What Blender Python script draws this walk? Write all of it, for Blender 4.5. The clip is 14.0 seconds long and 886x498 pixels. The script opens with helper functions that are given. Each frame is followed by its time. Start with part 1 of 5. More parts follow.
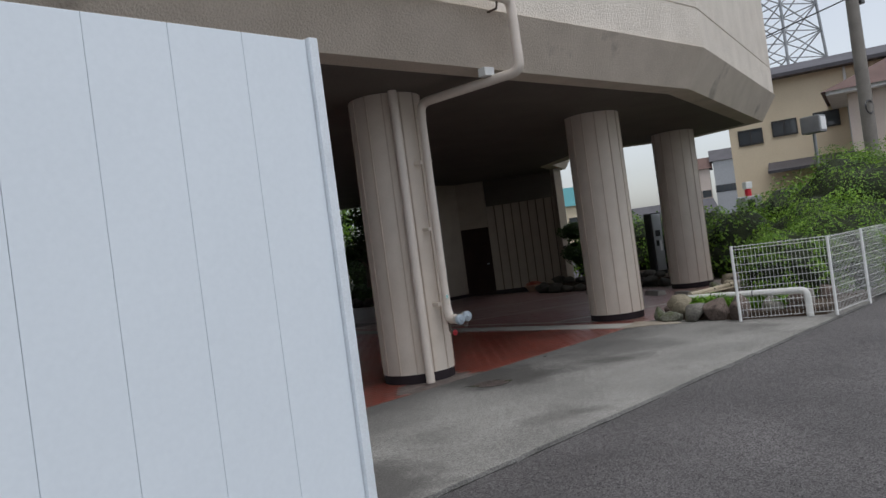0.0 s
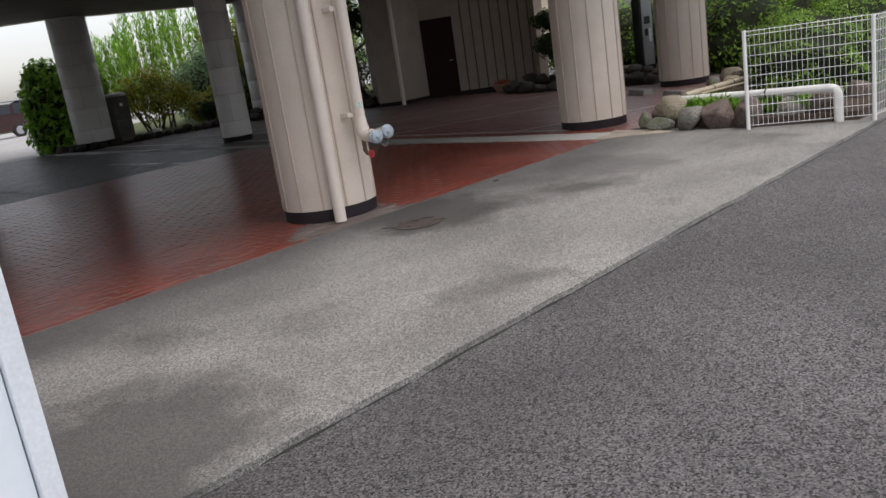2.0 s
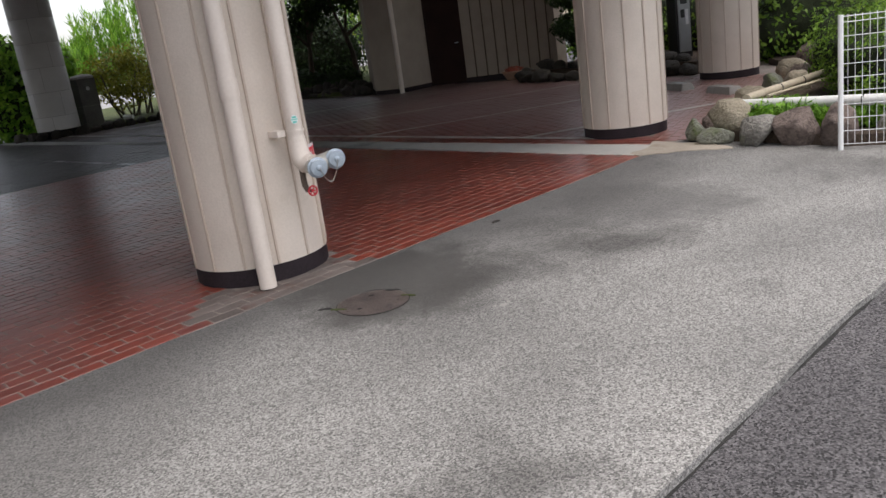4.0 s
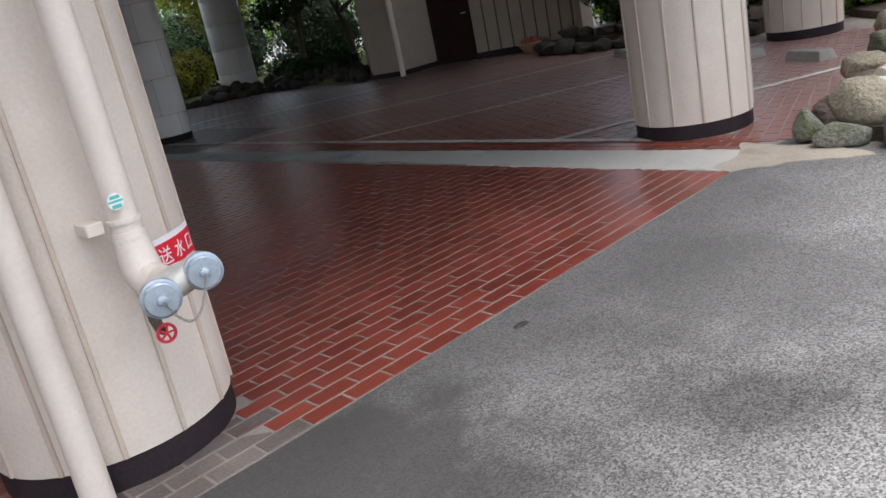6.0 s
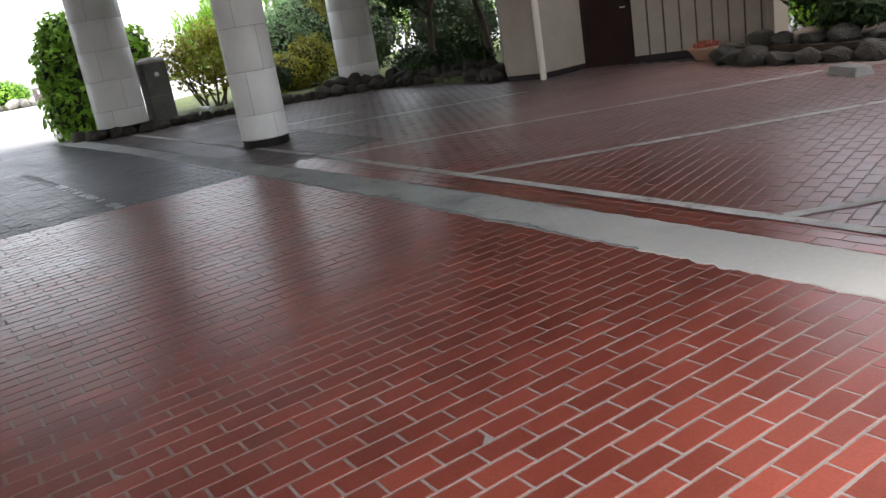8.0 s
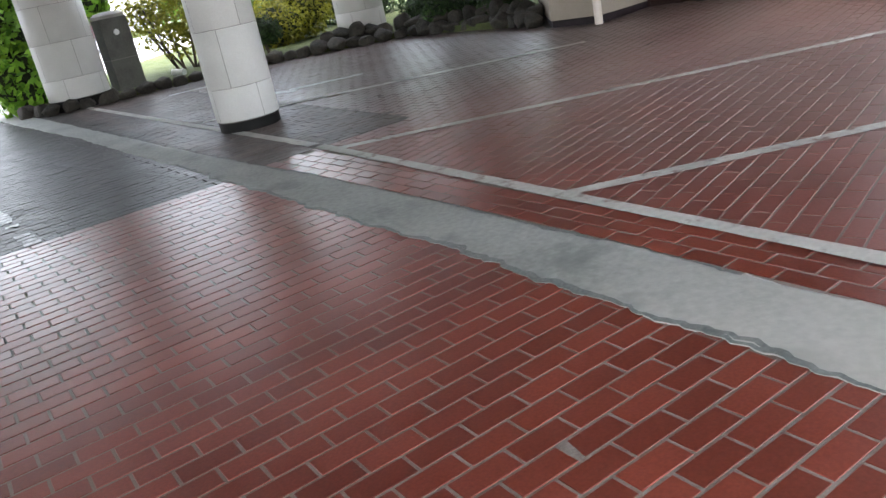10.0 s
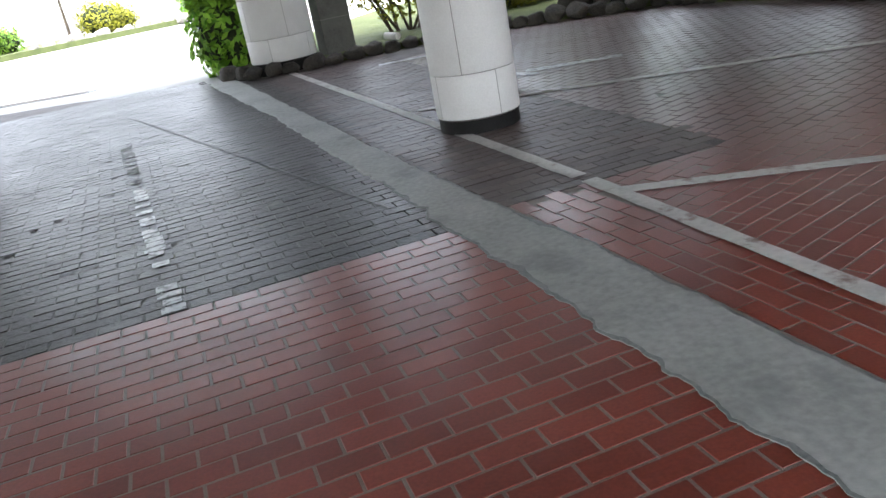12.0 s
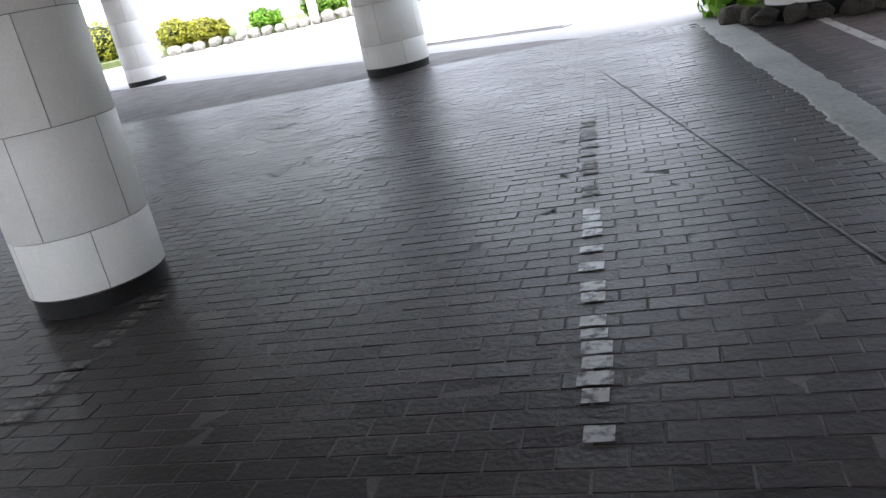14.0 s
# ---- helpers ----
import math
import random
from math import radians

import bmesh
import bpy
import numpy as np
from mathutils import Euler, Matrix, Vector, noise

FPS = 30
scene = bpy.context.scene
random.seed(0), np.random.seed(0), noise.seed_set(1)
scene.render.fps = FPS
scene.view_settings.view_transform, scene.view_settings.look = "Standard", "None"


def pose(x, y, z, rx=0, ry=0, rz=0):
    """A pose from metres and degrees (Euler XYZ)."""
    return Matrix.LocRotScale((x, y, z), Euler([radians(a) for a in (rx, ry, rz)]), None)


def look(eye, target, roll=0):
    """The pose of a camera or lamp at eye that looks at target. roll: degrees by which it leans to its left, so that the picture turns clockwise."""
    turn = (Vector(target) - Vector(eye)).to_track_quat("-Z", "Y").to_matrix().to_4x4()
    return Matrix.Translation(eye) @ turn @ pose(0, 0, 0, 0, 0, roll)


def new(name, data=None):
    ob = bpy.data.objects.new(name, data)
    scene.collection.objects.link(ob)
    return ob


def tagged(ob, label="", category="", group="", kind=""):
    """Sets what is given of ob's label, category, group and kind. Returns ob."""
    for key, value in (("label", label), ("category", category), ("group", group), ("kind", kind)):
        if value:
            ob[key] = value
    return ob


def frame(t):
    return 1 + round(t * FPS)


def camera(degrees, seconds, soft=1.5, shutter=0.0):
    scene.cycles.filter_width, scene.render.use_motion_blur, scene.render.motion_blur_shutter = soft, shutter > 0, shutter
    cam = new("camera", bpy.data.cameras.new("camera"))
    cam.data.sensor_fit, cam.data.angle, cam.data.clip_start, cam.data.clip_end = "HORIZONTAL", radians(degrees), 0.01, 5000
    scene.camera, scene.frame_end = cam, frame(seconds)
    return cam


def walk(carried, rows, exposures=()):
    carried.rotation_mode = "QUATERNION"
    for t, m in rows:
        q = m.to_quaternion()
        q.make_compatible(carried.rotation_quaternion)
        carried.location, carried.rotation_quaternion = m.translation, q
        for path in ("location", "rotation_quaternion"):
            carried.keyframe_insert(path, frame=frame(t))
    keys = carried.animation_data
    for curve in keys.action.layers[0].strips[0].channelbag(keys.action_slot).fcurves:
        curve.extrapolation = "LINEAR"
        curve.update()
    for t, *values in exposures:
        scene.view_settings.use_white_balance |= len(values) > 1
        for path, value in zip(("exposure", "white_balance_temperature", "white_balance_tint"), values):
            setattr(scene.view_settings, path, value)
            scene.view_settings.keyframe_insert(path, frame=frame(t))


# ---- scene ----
cam = camera(58.6, 14.0)
PATH = [
    (0, (-3.266, -3.492, 1.486), (-1.982, -1.959, 1.504), -7.6),
    (0.5, (-2.723, -3.151, 1.506), (-1.495, -1.582, 1.689), -7.3),
    (1, (-2.203, -2.742, 1.469), (-0.952, -1.182, 1.48), -7.6),
    (1.5, (-1.614, -2.357, 1.407), (-0.346, -0.834, 1.137), -8.3),
    (2, (-1.142, -1.94, 1.341), (0.085, -0.436, 0.859), -8.6),
    (4.5, (1.081, 0.132, 1.386), (2.264, 1.651, 0.844), -8.1),
    (5, (1.528, 0.588, 1.372), (2.721, 2.084, 0.79), -9.4),
    (5.5, (1.974, 1.053, 1.368), (3.173, 2.534, 0.76), -10.4),
    (6, (2.422, 1.524, 1.369), (3.542, 3.073, 0.782), -11.8),
    (6.5, (2.811, 2.059, 1.382), (3.892, 3.659, 0.857), -11.8),
    (7, (3.178, 2.556, 1.396), (4.138, 4.235, 0.892), -11.3),
    (7.5, (3.478, 3.136, 1.392), (4.419, 4.823, 0.874), -10.2),
    (8, (3.86, 3.59, 1.376), (4.725, 5.305, 0.821), -9.4),
    (10.5, (4.946, 6.802, 1.358), (5.769, 8.487, 0.662), -11.7),
    (11, (5.084, 7.346, 1.396), (5.914, 9.027, 0.7), -11.0),
    (11.5, (5.159, 7.968, 1.382), (5.848, 9.714, 0.693), -11.2),
    (12, (5.219, 8.536, 1.397), (5.593, 10.374, 0.702), -10.7),
    (12.5, (5.138, 9.094, 1.412), (5.145, 10.975, 0.734), -11.6),
    (13, (5.108, 9.672, 1.43), (4.828, 11.532, 0.75), -10.9),
    (13.5, (5.031, 10.322, 1.434), (4.57, 12.149, 0.762), -11.1),
    (14, (4.962, 10.993, 1.433), (4.254, 12.744, 0.775), -12.1),
]
EXPOSURES = [(0.0, -0.06, 6350, 10), (0.5, -0.33, 6350, 10), (1.0, -0.58, 6400, 10), (1.5, 0.1, 6550, 12), (2.0, 0.43, 6650, 14), (4.5, 0.75, 6600, 14), (5.5, 0.9, 6350, 13), (6.0, 1.0, 6300, 13), (6.5, 1.22, 6300, 13), (7.0, 1.47, 6350, 13), (7.5, 1.88, 6500, 13), (8.0, 2.28, 6600, 12), (10.5, 3.12, 6450, 10), (11.5, 3.12, 6400, 10), (12.5, 3.0, 6400, 12), (14.0, 2.78, 6350, 13)]
walk(cam, [(t, look(eye, target, roll)) for t, eye, target, roll in PATH], EXPOSURES)

# ---- light ----
world = bpy.data.worlds.new("overcast_sky")
scene.world = world
world.use_nodes = True
wn, wl = world.node_tree.nodes, world.node_tree.links
wn.clear()
sky = wn.new("ShaderNodeTexSky")
sky.sky_type, sky.sun_disc = "NISHITA", False
sky.sun_elevation, sky.sun_rotation = radians(72), radians(158)
sky.air_density, sky.dust_density, sky.ozone_density = 1.0, 2.0, 1.0
soft_sky = wn.new("ShaderNodeHueSaturation")
soft_sky.inputs["Saturation"].default_value, soft_sky.inputs["Value"].default_value = 0.35, 1.4
sky_bg = wn.new("ShaderNodeBackground")
sky_bg.inputs["Strength"].default_value = 0.123
sky_out = wn.new("ShaderNodeOutputWorld")
wl.new(sky.outputs[0], soft_sky.inputs["Color"])
wl.new(soft_sky.outputs[0], sky_bg.inputs["Color"])
wl.new(sky_bg.outputs[0], sky_out.inputs["Surface"])
sun = new("sun", bpy.data.lights.new("sun", "SUN"))
sun.data.energy, sun.data.angle, sun.data.color = 1.55, radians(45), (1.0, 0.985, 0.96)
sun.matrix_world = look((-2.4, -6, 20), (0, 0, 0))

# ---- materials ----


def material(name, rough=0.7, metal=0.0, spec=0.5):
    m = bpy.data.materials.new(name)
    m.use_nodes = True
    b = m.node_tree.nodes["Principled BSDF"]
    b.inputs["Roughness"].default_value = rough
    b.inputs["Metallic"].default_value = metal
    b.inputs["Specular IOR Level"].default_value = spec
    return m, m.node_tree.nodes, m.node_tree.links, b


def surface(name, dark, light, scale=6.0, fine=60.0, rough=0.7, bump=0.15, metal=0.0, spec=0.5, vary="", vary_amount=0.3,
            stain=None, stain_scale=0.7, stain_size=0.5, rough_vary=0.0, depth=0.01, stretch=(1, 1, 1), speck=0.0, speck_scale=110.0):
    """A surface with colour variation at two scales, optional stains, per-piece variation and fine relief."""
    m, n, l, b = material(name, rough, metal, spec)
    co = n.new("ShaderNodeNewGeometry")
    mp = n.new("ShaderNodeMapping")
    mp.inputs["Scale"].default_value = stretch
    l.new(co.outputs["Position"], mp.inputs["Vector"])
    big = n.new("ShaderNodeTexNoise")
    big.inputs["Scale"].default_value, big.inputs["Detail"].default_value = scale, 6
    small = n.new("ShaderNodeTexNoise")
    small.inputs["Scale"].default_value, small.inputs["Detail"].default_value = fine, 4
    l.new(mp.outputs[0], big.inputs["Vector"]), l.new(mp.outputs[0], small.inputs["Vector"])
    mean = n.new("ShaderNodeMath")
    mean.operation = "MULTIPLY_ADD"
    mean.inputs[1].default_value = 0.45
    l.new(small.outputs[0], mean.inputs[0])
    half = n.new("ShaderNodeMath")
    half.operation, half.inputs[1].default_value = "MULTIPLY", 0.55
    l.new(big.outputs[0], half.inputs[0]), l.new(half.outputs[0], mean.inputs[2])
    ramp = n.new("ShaderNodeValToRGB")
    ramp.color_ramp.elements[0].position, ramp.color_ramp.elements[1].position = 0.33, 0.67
    ramp.color_ramp.elements[0].color, ramp.color_ramp.elements[1].color = (*dark, 1), (*light, 1)
    l.new(mean.outputs[0], ramp.inputs[0])
    colour = ramp.outputs[0]
    if vary:
        pick = n.new("ShaderNodeObjectInfo") if vary == "object" else co
        rnd = pick.outputs["Random"] if vary == "object" else pick.outputs["Random Per Island"]
        rr = n.new("ShaderNodeMapRange")
        rr.inputs["To Min"].default_value, rr.inputs["To Max"].default_value = 1 - vary_amount, 1 + vary_amount
        l.new(rnd, rr.inputs["Value"])
        hs = n.new("ShaderNodeHueSaturation")
        l.new(rr.outputs[0], hs.inputs["Value"]), l.new(colour, hs.inputs["Color"])
        colour = hs.outputs[0]
    if stain:
        st = n.new("ShaderNodeTexNoise")
        st.inputs["Scale"].default_value, st.inputs["Detail"].default_value = stain_scale, 7
        st.inputs["Roughness"].default_value = 0.6
        l.new(co.outputs["Position"], st.inputs["Vector"])
        sr = n.new("ShaderNodeMapRange")
        sr.inputs["From Min"].default_value, sr.inputs["From Max"].default_value = stain_size, stain_size + 0.14
        l.new(st.outputs[0], sr.inputs["Value"])
        mx = n.new("ShaderNodeMix")
        mx.data_type = "RGBA"
        l.new(sr.outputs[0], mx.inputs["Factor"]), l.new(colour, mx.inputs["A"])
        mx.inputs["B"].default_value = (*stain, 1)
        colour = mx.outputs["Result"]
    if speck:
        vo = n.new("ShaderNodeTexVoronoi")
        vo.inputs["Scale"].default_value = speck_scale
        l.new(co.outputs["Position"], vo.inputs["Vector"])
        cell = n.new("ShaderNodeSeparateColor")
        l.new(vo.outputs["Color"], cell.inputs[0])
        vr = n.new("ShaderNodeMapRange")
        vr.inputs["To Min"].default_value, vr.inputs["To Max"].default_value = 1 - speck, 1 + speck
        l.new(cell.outputs[0], vr.inputs["Value"])
        hv = n.new("ShaderNodeHueSaturation")
        l.new(vr.outputs[0], hv.inputs["Value"]), l.new(colour, hv.inputs["Color"])
        colour = hv.outputs[0]
    l.new(colour, b.inputs["Base Color"])
    if rough_vary:
        rv = n.new("ShaderNodeMapRange")
        rv.inputs["From Min"].default_value, rv.inputs["From Max"].default_value = 0.3, 0.7
        rv.inputs["To Min"].default_value, rv.inputs["To Max"].default_value = rough - rough_vary, rough + rough_vary
        l.new(big.outputs[0], rv.inputs["Value"]), l.new(rv.outputs[0], b.inputs["Roughness"])
    if bump:
        bp = n.new("ShaderNodeBump")
        bp.inputs["Strength"].default_value, bp.inputs["Distance"].default_value = bump, depth
        l.new(small.outputs[0], bp.inputs["Height"]), l.new(bp.outputs[0], b.inputs["Normal"])
    return m


def plain(name, colour, rough=0.5, metal=0.0, spec=0.5):
    return surface(name, [c * 0.88 for c in colour], [min(1, c * 1.08) for c in colour], 5, 90, rough, 0.05, metal, spec)


BRICK_RED = surface("red_brick", (0.145, 0.030, 0.020), (0.255, 0.058, 0.037), 1.3, 90, 0.31, 0.12, spec=0.58, vary="island", vary_amount=0.2, rough_vary=0.03, depth=0.004)
BRICK_RED_ONE = surface("red_brick_piece", (0.145, 0.030, 0.020), (0.255, 0.058, 0.037), 1.3, 90, 0.31, 0.12, spec=0.58, vary="object", vary_amount=0.2, rough_vary=0.03, depth=0.004)
BRICK_BAY = surface("worn_bay_brick", (0.145, 0.036, 0.026), (0.25, 0.068, 0.05), 1.3, 85, 0.36, 0.15, spec=0.55, vary="island", vary_amount=0.17, rough_vary=0.05, depth=0.005)
BRICK_SIDE = surface("brown_black_brick", (0.062, 0.045, 0.04), (0.122, 0.09, 0.08), 1.5, 45, 0.5, 0.4, spec=0.35, vary="island", vary_amount=0.25, rough_vary=0.08, depth=0.006)
BRICK_GREY = surface("smeared_brick", (0.085, 0.068, 0.06), (0.18, 0.15, 0.134), 3, 80, 0.6, 0.3, vary="island", vary_amount=0.3, stain=(0.12, 0.055, 0.042), stain_scale=5, stain_size=0.56, depth=0.005)
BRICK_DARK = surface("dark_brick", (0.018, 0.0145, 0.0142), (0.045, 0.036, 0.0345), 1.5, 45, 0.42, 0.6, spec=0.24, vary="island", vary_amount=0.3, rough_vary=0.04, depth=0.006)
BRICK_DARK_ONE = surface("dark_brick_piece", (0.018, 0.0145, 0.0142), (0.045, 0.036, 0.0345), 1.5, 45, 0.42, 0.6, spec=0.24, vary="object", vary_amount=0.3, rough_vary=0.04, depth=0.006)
MORTAR = surface("mortar", (0.185, 0.157, 0.137), (0.31, 0.268, 0.236), 3, 120, 0.85, 0.3)
MORTAR_DARK = surface("dark_mortar", (0.06, 0.054, 0.051), (0.17, 0.155, 0.146), 3, 120, 0.8, 0.3)
CEMENT = surface("cement_strip", (0.25, 0.262, 0.24), (0.44, 0.445, 0.415), 1.4, 30, 0.7, 0.25, stain=(0.20, 0.215, 0.20), stain_scale=2.2, stain_size=0.57)
CEMENT_TAN = surface("dirty_cement_fillet", (0.30, 0.255, 0.20), (0.46, 0.405, 0.33), 2.5, 60, 0.8, 0.3, stain=(0.27, 0.22, 0.165), stain_scale=2, stain_size=0.58)
CONCRETE = surface("apron_concrete", (0.14, 0.137, 0.128), (0.27, 0.263, 0.247), 0.8, 95, 0.72, 0.5, speck=0.68, speck_scale=150, stain=(0.085, 0.082, 0.076), stain_scale=0.5, stain_size=0.53, rough_vary=0.1, stretch=(1, 1.6, 1))


def stain_or_light_band(m, axis, start, end, colour, amount, scale):
    """A ragged band of stain or painted light that lies along one side of a slab."""
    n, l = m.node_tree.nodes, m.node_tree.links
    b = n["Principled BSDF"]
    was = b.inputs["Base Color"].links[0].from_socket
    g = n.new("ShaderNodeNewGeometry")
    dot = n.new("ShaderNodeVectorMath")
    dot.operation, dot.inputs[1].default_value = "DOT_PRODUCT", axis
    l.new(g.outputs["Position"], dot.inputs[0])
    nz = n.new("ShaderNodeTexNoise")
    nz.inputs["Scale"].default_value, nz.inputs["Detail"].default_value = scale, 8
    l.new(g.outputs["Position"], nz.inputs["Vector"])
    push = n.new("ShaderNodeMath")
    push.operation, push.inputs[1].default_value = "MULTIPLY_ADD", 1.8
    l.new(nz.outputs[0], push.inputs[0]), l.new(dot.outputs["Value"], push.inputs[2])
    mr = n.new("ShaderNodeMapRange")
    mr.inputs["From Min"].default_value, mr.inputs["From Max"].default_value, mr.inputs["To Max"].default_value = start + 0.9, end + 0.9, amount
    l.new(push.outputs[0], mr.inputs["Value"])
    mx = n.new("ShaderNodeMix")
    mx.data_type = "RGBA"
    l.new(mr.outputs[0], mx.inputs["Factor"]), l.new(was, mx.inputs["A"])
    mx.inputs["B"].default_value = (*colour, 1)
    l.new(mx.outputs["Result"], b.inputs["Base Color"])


stain_or_light_band(BRICK_BAY, (0.9963, 0.0854, 0), 8.0, 10.2, (0.27, 0.165, 0.145), 0.85, 0.8)
stain_or_light_band(BRICK_BAY, (0.0854, -0.9963, 0), -7.4, -5.2, (0.23, 0.12, 0.10), 0.6, 0.9)
stain_or_light_band(BRICK_BAY, (-0.0854, 0.9963, 0), 10.9, 13.2, (0.105, 0.077, 0.069), 0.85, 0.6)
# Paler dry cement towards the open end, with the stronger daylight there painted in.
stain_or_light_band(CEMENT, (0.0854, -0.9963, 0), -8.3, -6.6, (0.58, 0.55, 0.49), 0.6, 0.9)
stain_or_light_band(CONCRETE, (-0.0854, 0.9963, 0), 2.6, 3.6, (0.08, 0.077, 0.072), 0.6, 1.1)


def damp_spot(m, centre, radius, colour, amount, scale):
    """A ragged dark stain round a place."""
    n, l = m.node_tree.nodes, m.node_tree.links
    b = n["Principled BSDF"]
    was = b.inputs["Base Color"].links[0].from_socket
    g = n.new("ShaderNodeNewGeometry")
    far_ = n.new("ShaderNodeVectorMath")
    far_.operation, far_.inputs[1].default_value = "DISTANCE", centre
    l.new(g.outputs["Position"], far_.inputs[0])
    nz = n.new("ShaderNodeTexNoise")
    nz.inputs["Scale"].default_value, nz.inputs["Detail"].default_value, nz.inputs["Roughness"].default_value = scale, 9, 0.65
    l.new(g.outputs["Position"], nz.inputs["Vector"])
    push = n.new("ShaderNodeMath")
    push.operation, push.inputs[1].default_value = "MULTIPLY_ADD", 1.3
    l.new(nz.outputs[0], push.inputs[0]), l.new(far_.outputs["Value"], push.inputs[2])
    mr = n.new("ShaderNodeMapRange")
    mr.inputs["From Min"].default_value, mr.inputs["From Max"].default_value = radius * 0.6 + 0.65, radius + 0.65
    mr.inputs["To Min"].default_value, mr.inputs["To Max"].default_value = amount, 0
    l.new(push.outputs[0], mr.inputs["Value"])
    mx = n.new("ShaderNodeMix")
    mx.data_type = "RGBA"
    l.new(mr.outputs[0], mx.inputs["Factor"]), l.new(was, mx.inputs["A"])
    mx.inputs["B"].default_value = (*colour, 1)
    l.new(mx.outputs["Result"], b.inputs["Base Color"])


damp_spot(CONCRETE, (3.3, 3.62, 0.0), 0.85, (0.05, 0.047, 0.043), 0.8, 2.6)
damp_spot(CONCRETE, (5.4, 3.3, 0.0), 0.8, (0.07, 0.068, 0.064), 0.55, 2.2)
damp_spot(CONCRETE, (-0.35, 1.5, 0.0), 0.9, (0.055, 0.052, 0.049), 0.75, 2.0)
ASPHALT = surface("asphalt", (0.048, 0.045, 0.046), (0.13, 0.123, 0.124), 0.7, 130, 0.72, 0.9, spec=0.4, speck=0.97, speck_scale=130, rough_vary=0.08, depth=0.012)
DRIVE = surface("pale_drive", (0.28, 0.277, 0.27), (0.38, 0.377, 0.367), 0.6, 80, 0.8, 0.3)
PAINT_BEIGE = surface("beige_column_paint", (0.60, 0.525, 0.445), (0.70, 0.615, 0.53), 3, 70, 0.6, 0.35, stain=(0.52, 0.44, 0.36), stain_scale=1.7, stain_size=0.66, depth=0.006)
PAINT_RIB = surface("batten_paint", (0.47, 0.385, 0.31), (0.57, 0.475, 0.39), 3, 70, 0.6, 0.2)
PAINT_PIPE = surface("pipe_paint", (0.65, 0.575, 0.50), (0.73, 0.65, 0.575), 4, 60, 0.42, 0.06)
# Beige wall paint in a darker copy, with the porch shade put in.
INNER_PAINT_SHADED = surface("inner_wall_paint_shaded", (0.32, 0.272, 0.22), (0.40, 0.342, 0.28), 3, 70, 0.65, 0.3, stain=(0.32, 0.265, 0.21), stain_scale=1.7, stain_size=0.64, depth=0.006)
WALL_RENDER = surface("upper_wall_render", (0.60, 0.545, 0.47), (0.74, 0.675, 0.595), 2, 40, 0.8, 0.8, depth=0.02)
FASCIA = surface("fascia_render", (0.51, 0.44, 0.36), (0.64, 0.555, 0.465), 2, 45, 0.8, 0.7, stain=(0.24, 0.205, 0.165), stain_scale=1.0, stain_size=0.58, depth=0.02)
# Soffit paint set darker so the shade under the storey sits in its colour.
SOFFIT_SHADE = surface("soffit_paint_shaded", (0.095, 0.078, 0.065), (0.14, 0.118, 0.10), 1.2, 40, 0.8, 0.3)
SKIRT = surface("skirting", (0.014, 0.010, 0.012), (0.034, 0.024, 0.028), 3, 60, 0.65, 0.2, spec=0.25, stain=(0.10, 0.085, 0.08), stain_scale=7, stain_size=0.66)
SKIRT_BLACK = surface("black_skirting", (0.004, 0.004, 0.004), (0.012, 0.011, 0.011), 3, 60, 0.6, 0.2, spec=0.2)
TILE_WHITE = surface("white_column_tile", (0.57, 0.56, 0.54), (0.68, 0.67, 0.65), 2.5, 80, 0.55, 0.08, vary="object", vary_amount=0.05)
TILE_JOINT = plain("tile_joint", (0.22, 0.21, 0.19), 0.9)
PANEL_WHITE = surface("white_steel_panel", (0.74, 0.80, 0.85), (0.79, 0.85, 0.90), 0.9, 30, 0.42, 0.02)
PANEL_TRIM = plain("panel_trim", (0.74, 0.79, 0.83), 0.4)
FENCE_WHITE = plain("white_fence_coating", (0.78, 0.79, 0.78), 0.4)
PIPE_WHITE = plain("white_drain_pipe", (0.72, 0.72, 0.69), 0.4)
BAMBOO = surface("weathered_pole", (0.36, 0.30, 0.21), (0.56, 0.49, 0.37), 4, 50, 0.6, 0.2)
CAST = surface("cap_metal", (0.30, 0.36, 0.42), (0.44, 0.50, 0.55), 5, 80, 0.38, 0.05, metal=0.5)
BODY_METAL = surface("inlet_body_metal", (0.50, 0.49, 0.44), (0.62, 0.61, 0.56), 6, 70, 0.36, 0.08, metal=0.4)
CHAIN = plain("chain_metal", (0.35, 0.33, 0.30), 0.35, 0.9)
RED_PAINT = plain("red_valve_paint", (0.62, 0.03, 0.05), 0.35)
COVER_IRON = surface("cover_iron", (0.045, 0.035, 0.031), (0.125, 0.098, 0.088), 9, 120, 0.6, 0.7, metal=0.1, stain=(0.04, 0.035, 0.033), stain_scale=8, stain_size=0.55)
IRON = surface("worn_iron", (0.022, 0.019, 0.017), (0.075, 0.062, 0.052), 9, 90, 0.6, 0.6, metal=0.2, stain=(0.11, 0.10, 0.09), stain_scale=8, stain_size=0.58)
RUST = surface("rusty_iron", (0.06, 0.045, 0.035), (0.16, 0.12, 0.09), 12, 90, 0.7, 0.5, metal=0.2)
SIGN_RED = plain("red_sign", (0.68, 0.012, 0.03), 0.35)
SIGN_WHITE = plain("white_sign", (0.80, 0.80, 0.80), 0.4)
STICKER = plain("green_sticker", (0.10, 0.50, 0.42), 0.4)
ROCK_PALE = surface("pale_rock", (0.12, 0.115, 0.10), (0.34, 0.32, 0.28), 5, 40, 0.85, 0.9, vary="object", vary_amount=0.28, stain=(0.13, 0.14, 0.07), stain_scale=4, stain_size=0.58, depth=0.03)
